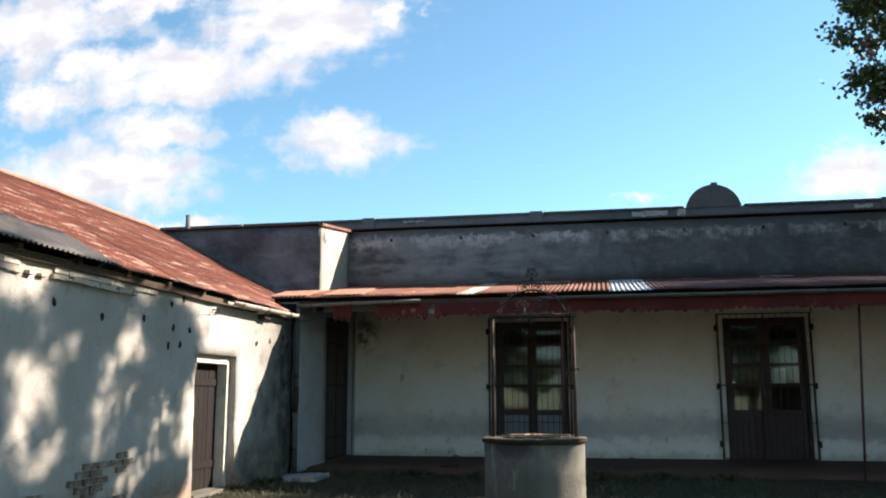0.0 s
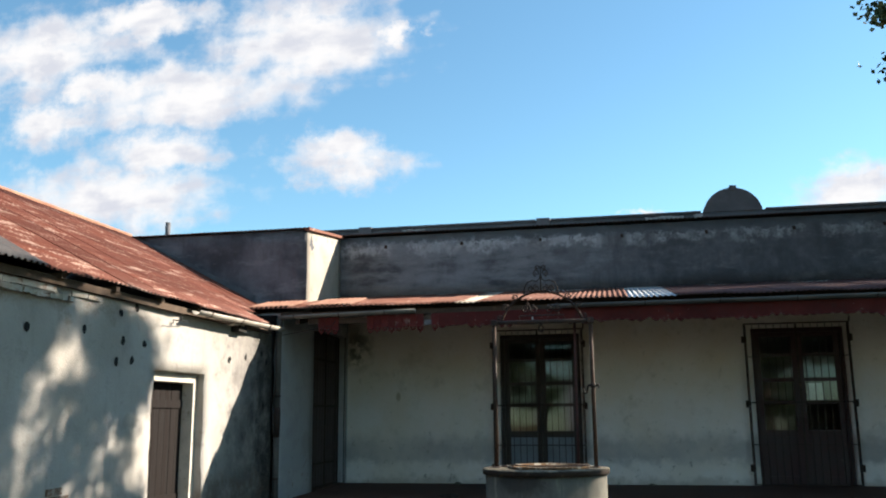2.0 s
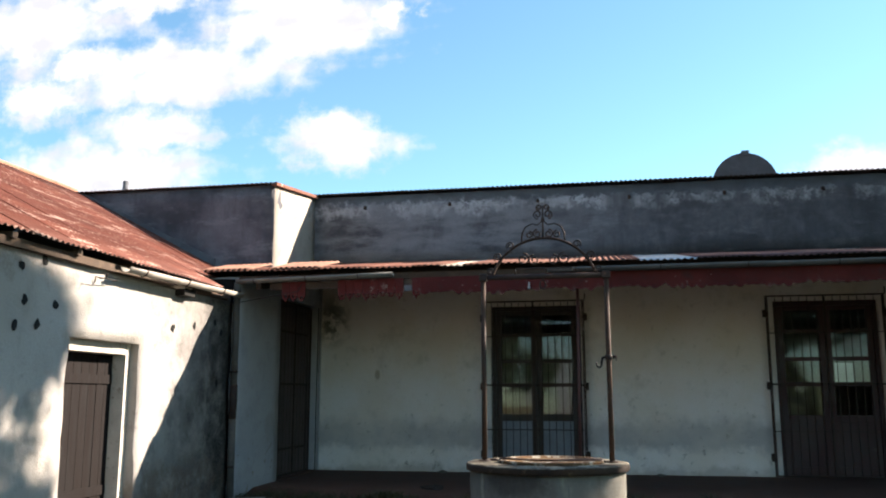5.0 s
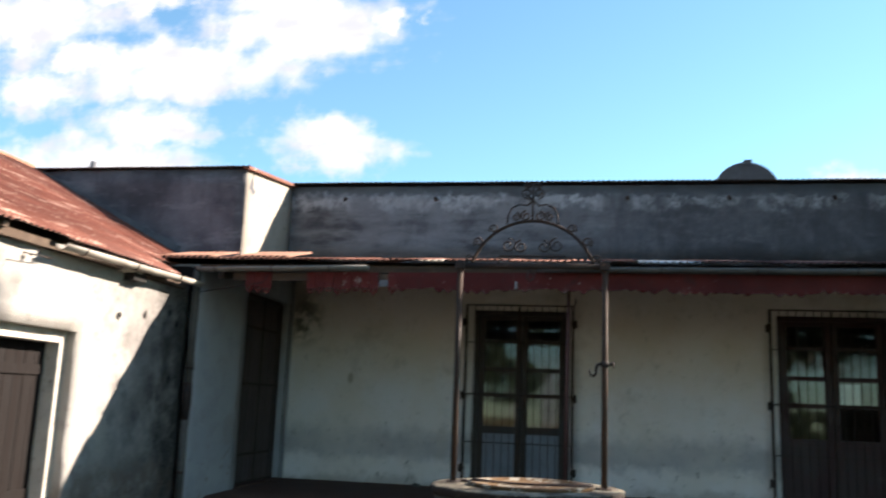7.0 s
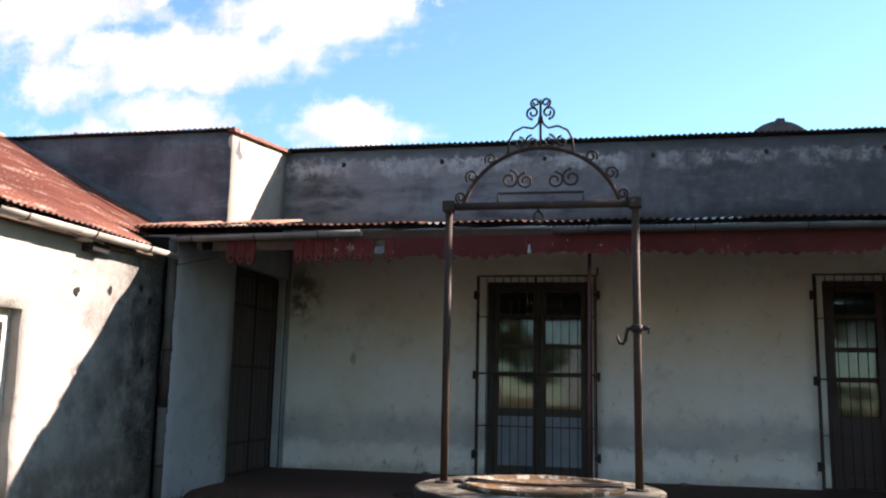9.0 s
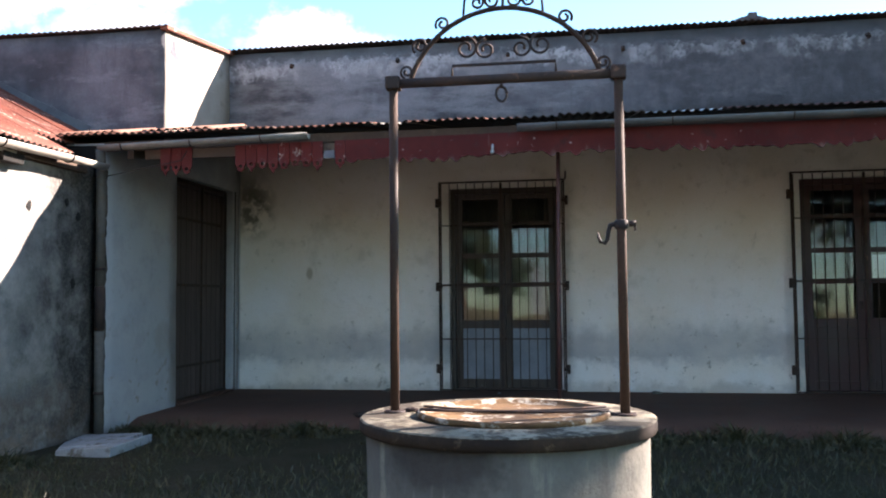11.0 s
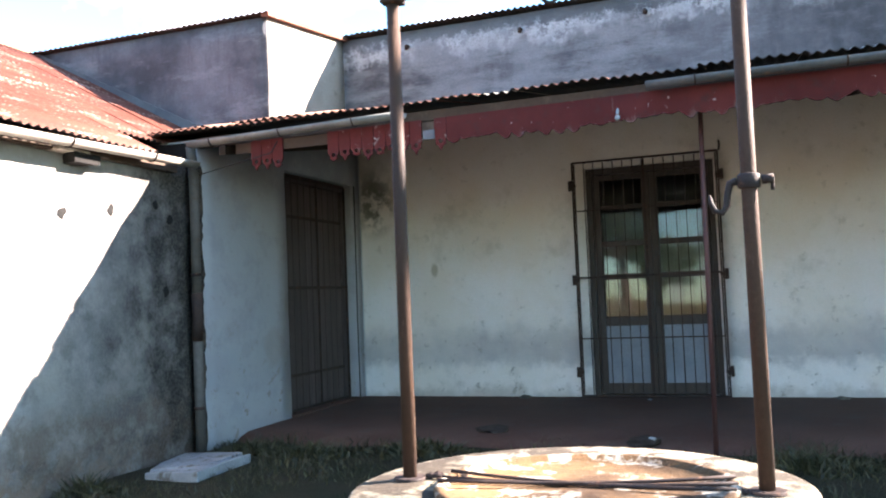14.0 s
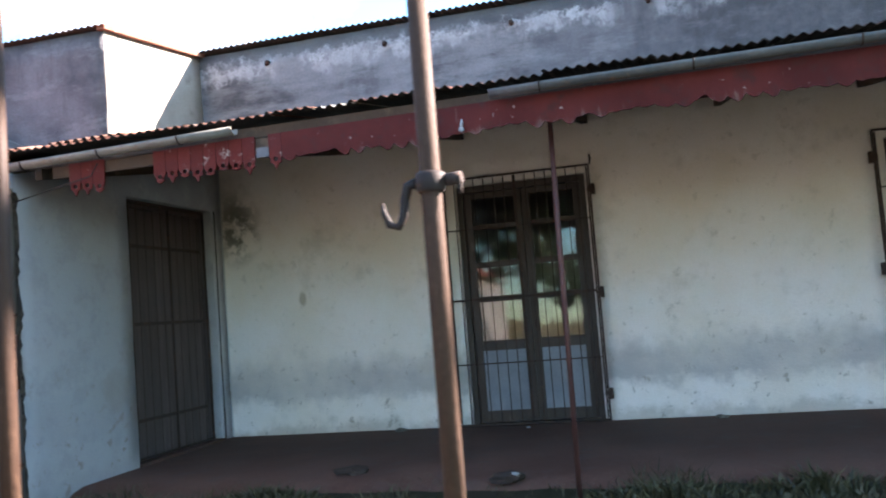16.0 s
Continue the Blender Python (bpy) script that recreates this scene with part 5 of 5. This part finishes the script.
    for s in (-1, 1):
        # lower pair of arms over the crown
        scrollwork([(cx + s * 0.17, WELL[1], crown - 0.03), (cx + s * 0.165, WELL[1], crown + 0.04), (cx + s * 0.14, WELL[1], crown + 0.09),
                    (cx + s * 0.09, WELL[1], crown + 0.115), (cx + s * 0.04, WELL[1], crown + 0.105), (cx + s * 0.012, WELL[1], crown + 0.13), (cx + s * 0.004, WELL[1], crown + 0.17)])
        scrollwork(scroll(cx + s * 0.045, crown + 0.035, 0.035, math.pi / 2, -s))
        scrollwork(scroll(cx + s * 0.11, crown + 0.03, 0.03, math.pi / 2, s))
        # head scrolls
        scrollwork(scroll(cx + s * 0.04, crown + 0.19, 0.036, -math.pi / 2, s))
        scrollwork(scroll(cx + s * 0.028, crown + 0.245, 0.026, -math.pi / 2, s))
        # scrolls along the shoulders
        for a, q in ((0.62, 0.032), (0.92, 0.036), (1.2, 0.03)):
            a *= a0 / 1.3
            px, pz = cx + s * (r + q * 0.9) * math.sin(a), top + rise - r + (r + q * 0.9) * math.cos(a)
            scrollwork(scroll(px, pz, q, -a if s > 0 else math.pi + a, s))
        scrollwork(scroll(cx + s * 0.16, top + 0.14, 0.05, math.pi / 2, s))
        scrollwork(scroll(cx + s * 0.075, top + 0.13, 0.045, math.pi / 2, -s))
    scrollwork([(cx - 0.22, WELL[1], top + 0.02), (cx - 0.22, WELL[1], top + 0.065), (cx + 0.22, WELL[1], top + 0.065), (cx + 0.22, WELL[1], top + 0.02)], 0.007)
    # ring under the crossbar
    bm = bmesh.new()
    rx, rz = -0.21, top - 0.065
    tube(bm, [(rx + 0.022 * math.cos(a), WELL[1] + 0.008 * math.cos(a), rz + 0.032 * math.sin(a)) for a in (2 * math.pi * i / 18 for i in range(19))], 0.006, 8)
    tube(bm, [(rx, WELL[1], top - 0.015), (rx, WELL[1], top - 0.04)], 0.008, 8)
    part("ring", bm, IRON, w, "iron ring for the rope")
    # hook on the post
    hx, hz = xs[1], 1.70
    bm = bmesh.new()
    lathe(bm, (hx, WELL[1]), [(0.0235, hz - 0.02), (0.028, hz - 0.016), (0.028, hz + 0.014), (0.0235, hz + 0.018)], 16)
    tube(bm, [(hx + 0.03, WELL[1], hz), (hx + 0.06, WELL[1] - 0.002, hz + 0.002)], 0.012, 8)
    tube(bm, [(hx - 0.028, WELL[1], hz), (hx - 0.045, WELL[1], hz - 0.004), (hx - 0.053, WELL[1], hz - 0.03), (hx - 0.056, WELL[1], hz - 0.06),
              (hx - 0.068, WELL[1], hz - 0.078), (hx - 0.085, WELL[1], hz - 0.072), (hx - 0.094, WELL[1], hz - 0.05), (hx - 0.096, WELL[1], hz - 0.03)],
         [0.011, 0.010, 0.009, 0.009, 0.008, 0.008, 0.006, 0.003], 8)
    tube(bm, [(hx + 0.055, WELL[1], hz), (hx + 0.055, WELL[1], hz - 0.028)], 0.005, 6)
    part("bucket_hook", bm, IRON, w, "bent iron hook clamped to the post")


build_well()


# ---- slab, rubble ----
def build_slab():
    s = thing("broken_slab", (-4.55, 13.25, 0), "pale cracked stone slab lying on the grass", "slab")
    for pts in (((-4.72, 12.86), (-4.24, 13.02), (-4.27, 13.60), (-4.62, 13.66), (-5.0, 13.72), (-4.88, 13.2)), ((-4.66, 12.72), (-4.08, 12.66), (-4.12, 13.5), (-4.22, 13.0))):
        bm = bmesh.new()
        f = bm.faces.new([bm.verts.new((x, y, 0.035 + 0.07 * (x + 5.0))) for x, y in pts])
        ex = bmesh.ops.extrude_face_region(bm, geom=[f])
        bmesh.ops.translate(bm, vec=(0, 0, -0.09), verts=[v for v in ex["geom"] if isinstance(v, bmesh.types.BMVert)])
        soften(part("piece", bm, SLAB_WHITE, s), 0.01)


build_slab()


def rubble(x, y, z, size, mat, label, flat=0.35):
    bm = bmesh.new()
    bmesh.ops.create_icosphere(bm, subdivisions=2, radius=1)
    for v in bm.verts:
        q = 1 + 0.45 * noise.noise(v.co * 1.6 + Vector((x, y, 0)))
        v.co = Vector((v.co.x * size * q, v.co.y * size * 0.7 * q, max(v.co.z, -0.5) * size * flat * q))
        v.co += Vector((x, y, z + size * flat * 0.4))
    solid("rubble", bm, mat, label, "rubble", group="rubble on the veranda floor")


rubble(-2.27, 14.95, 0.09, 0.17, CLOD, "dark clod of earth on the veranda floor", 0.25)
rubble(-0.75, 14.55, 0.06, 0.15, CLOD, "dark lump of broken tile at the veranda edge", 0.4)
rubble(-0.68, 14.5, 0.1, 0.05, SLAB_WHITE, "small pale stone at the veranda edge", 0.6)
rubble(-1.02, 17.3, 0.1, 0.025, SLAB_WHITE, "tiny white pebble by the door", 0.6)
rubble(1.5, 14.65, 0.05, 0.06, SLAB_WHITE, "small pale stone at the veranda edge", 0.5)
rubble(-2.6, 17.45, 0.1, 0.08, WELL_CEMENT, "bit of fallen plaster by the wall", 0.4)
rubble(1.1, 17.42, 0.1, 0.07, WELL_CEMENT, "bit of fallen plaster by the wall", 0.4)

bm = bmesh.new()
tube(bm, [(-0.72, 13.80, 2.92), (-0.72, 13.765, 2.86)], 0.012, 8)
bmesh.ops.create_icosphere(bm, subdivisions=2, radius=0.022, matrix=Matrix.Translation((-0.72, 13.765, 2.84)))
solid("insulator", bm, SLAB_WHITE, "small white porcelain insulator on the valance", "insulator")


# ---- tree ----
def build_tree(base, lobes, height, seed, label, clumps_more=()):
    base = Vector(base)
    tree = thing("tree", base, label, "tree")
    bm = bmesh.new()
    fork = base + Vector((-0.2, 0.2, height))
    tube(bm, [base - Vector((0, 0, 0.1)), base + Vector((0.05, 0, 0.4)), base + Vector((-0.1, 0.1, height * 0.55)), fork], [0.42, 0.32, 0.27, 0.24], 14)
    rnd = random.Random(seed)
    tips = []
    for cx, cy, cz, rx, ry, rz in lobes:
        end = Vector((cx, cy, cz))
        bend = fork.lerp(end, 0.5) + Vector((rnd.uniform(-0.3, 0.3), rnd.uniform(-0.3, 0.3), 0.3))
        tube(bm, [fork, fork.lerp(bend, 0.5) + Vector((0, 0, 0.15)), bend, end], [0.14, 0.10, 0.07, 0.03], 8)
        for _ in range(7):
            d = Vector((rnd.gauss(0, 1), rnd.gauss(0, 1), rnd.gauss(0, 1))).normalized()
            tip = end + Vector((d.x * rx, d.y * ry, d.z * rz)) * 0.8
            tube(bm, [end, end.lerp(tip, 0.5) + Vector((0, 0, 0.12)), tip], [0.03, 0.02, 0.008], 5)
    part("trunk", bm, BARK, tree)
    centres = list(clumps_more)
    for cx, cy, cz, rx, ry, rz in lobes:
        dense = 13 if cy < 0 else 9 if cx < 6.5 and cz < 9 else 4.0
        for _ in range(int(dense * rx * ry * rz ** 0.5) + 5):
            d = Vector((rnd.gauss(0, 1), rnd.gauss(0, 1), rnd.gauss(0, 1))).normalized() * rnd.uniform(0.35, 1.0) ** 0.6
            centres.append((Vector((cx + d.x * rx, cy + d.y * ry, cz + d.z * rz)), rnd.uniform(0.22, 0.40)))
    verts, faces = [], []
    for c, size in centres:
        for _ in range(170):
            p = c + Vector((rnd.gauss(0, 1), rnd.gauss(0, 1), rnd.gauss(0, 0.7))) * size * 0.5
            along = Vector((rnd.gauss(0, 1), rnd.gauss(0, 1), rnd.gauss(-0.5, 0.7))).normalized()
            across = along.orthogonal().normalized()
            across.rotate(Matrix.Rotation(rnd.uniform(0, 6.28), 3, along))
            ln, wd = rnd.uniform(0.08, 0.14), rnd.uniform(0.03, 0.052)
            k = len(verts)
            verts += [p, p + along * ln * 0.45 + across * wd, p + along * ln, p + along * ln * 0.45 - across * wd]
            faces.append((k, k + 1, k + 2, k + 3))
    me = bpy.data.meshes.new("crown")
    me.from_pydata(verts, [], faces)
    me.materials.append(LEAF)
    crown = new("crown", me)
    crown.parent = tree
    crown.matrix_parent_inverse = Matrix.Translation(base).inverted()


def high_clumps():
    """Leaf clumps of the high crown, thick but for the gaps through which the sun reaches the wing wall."""
    rnd = random.Random(5)
    out = []
    small = [(rnd.uniform(6.0, 9.8), rnd.uniform(0.3, 2.3), rnd.uniform(0.0, 0.09), rnd.uniform(0.0, 0.09)) for _ in range(16)]
    for _ in range(420):
        y, z = rnd.uniform(4.4, 10.0), rnd.uniform(0.1, 2.62)
        if 8.3 < y and z < 1.6 and rnd.random() < 0.6:
            continue
        if any(((y - a) / (p + 0.13)) ** 2 + ((z - b) / (q + 0.13)) ** 2 < 1 for a, b, p, q in SHADE_GAPS + small):
            continue
        far = rnd.uniform(6.7, 8.2) - 0.25 * (2.0 - z)
        out.append((Vector((WING_X, y, z)) + Vector((1.83, 1.0, 1.2)) * far, rnd.uniform(0.24, 0.36)))
    return out


build_tree((9.6, 13.0, 0), TREE_LOBES, 8.2, 7, "leafy courtyard tree, its crown widened out of view to block skylight", high_clumps())
build_tree((-6.0, -15.0, 0), SOUTH_LOBES, 3.6, 9, "dark leafy shade tree on the pasture behind the courtyard")
# unseen tree, added to give the wine-red door's panes a dark reflection
build_tree((9.0, -16.0, 0), [(x + 15.0, y - 1.0, z - 1.9, *size) for x, y, z, *size in SOUTH_LOBES], 3.6, 10, "dark leafy tree added unseen to darken panes of the wine-red door")


# ---- grass ----
def build_grass():
    rnd = random.Random(11)
    verts, faces = [], []
    for _ in range(52000):
        x, y = rnd.uniform(-4.95, 5.5), rnd.uniform(5.0, 14.75)
        thick = noise.noise((x * 0.55, y * 0.55, 7.0)) + 0.35 * noise.noise((x * 2.1, y * 2.1, 3.0))
        if thick < rnd.uniform(-0.45, 0.12) or (x - WELL[0]) ** 2 + (y - WELL[1]) ** 2 < 0.36:
            continue
        if -5.1 < x < -4.05 and 12.6 < y < 13.75:
            continue
        tall = rnd.uniform(0.03, 0.085) * (1 + 0.9 * max(0.0, thick))
        if (y > 14.2 and noise.noise((x * 1.1, 3.0, 9.0)) > 0.1):
            tall *= 1.8
        a = rnd.uniform(0, 6.28)
        lean = Vector((rnd.gauss(0, 0.4), rnd.gauss(0, 0.4), 1.0)) * tall
        side = Vector((math.cos(a), math.sin(a), 0)) * rnd.uniform(0.003, 0.006)
        p = Vector((x, y, -0.012))
        k = len(verts)
        verts += [p - side, p + side, p + lean * 0.55 + side * 0.7, p + lean * 0.55 - side * 0.7, p + lean + Vector((lean.x * 0.5, lean.y * 0.5, 0))]
        faces += [(k, k + 1, k + 2, k + 3), (k + 3, k + 2, k + 4)]
    # taller weeds along the edge of the veranda
    for cx, cy, r, n in WEEDS:
        for _ in range(n):
            a, q = rnd.uniform(0, 6.28), r * rnd.random() ** 0.7
            x, y = cx + q * math.cos(a) * 1.6, cy + q * math.sin(a)
            tall = rnd.uniform(0.07, 0.20) * (1.15 - q / r)
            lean = Vector((rnd.gauss(0, 0.5), rnd.gauss(0, 0.5), 1.0)) * tall
            side = Vector((math.cos(a * 3), math.sin(a * 3), 0)) * rnd.uniform(0.005, 0.012)
            p = Vector((x, y, -0.012))
            k = len(verts)
            verts += [p - side, p + side, p + lean * 0.55 + side, p + lean * 0.55 - side, p + lean + Vector((lean.x * 0.5, lean.y * 0.5, 0))]
            faces += [(k, k + 1, k + 2, k + 3), (k + 3, k + 2, k + 4)]
    me = bpy.data.meshes.new("grass")
    me.from_pydata(verts, [], faces)
    me.materials.append(GRASS)
    tagged(new("grass", me), "uneven tufts of short courtyard grass", "grass", kind="stuff")


build_grass()


# ---- small fittings ----
bm = bmesh.new()
tube(bm, [(-4.98, 10.55, 2.64), (-4.90, 10.55, 2.64), (-4.89, 10.55, 2.70)], 0.008, 6)
tube(bm, [(-4.90, 10.35, 2.63), (-4.90, 10.75, 2.64)], 0.006, 6)
tube(bm, [(-4.90, 10.36, 2.63), (-4.89, 10.33, 2.57)], 0.006, 6)
solid("wall_bracket", bm, IRON, "small bent iron wire bracket on the wing wall", "bracket")


def build_eave_scraps():
    s = thing("eave_scrap", (-4.95, 12.4, 2.68), "splintered timber scraps wedged under the wing gutter", "timber")
    for y0, y1, z0, z1, mat in ((12.22, 12.52, 2.66, 2.75, DARK_HOLE), (12.05, 12.4, 2.73, 2.765, FRAME_PALE), (12.35, 12.62, 2.74, 2.77, BARE_WOOD)):
        bm = bmesh.new()
        box(bm, (-5.02, y0, z0), (-4.87, y1, z1), 0.014)
        soften(part("splinter", bm, mat, s), 0.006)


build_eave_scraps()

# dark bar added for the edge of the end door's frame
bm = bmesh.new()
tube(bm, [(-4.915, 17.41, 0.1), (-4.918, 17.405, 1.2), (-4.912, 17.41, 2.4), (-4.915, 17.415, 3.02)], 0.008, 8)
solid("cable", bm, DARK_HOLE, "thin dark bar standing for the edge of the end door frame", "cable")

bm = bmesh.new()
tube(bm, [(-3.9, 13.75, 2.97), (-3.95, 13.72, 2.86), (-4.4, 13.78, 2.80), (-4.86, 13.84, 2.74)], 0.006, 6)
solid("wire", bm, IRON, "slack rusty wire from the valance to the downpipe", "wire")
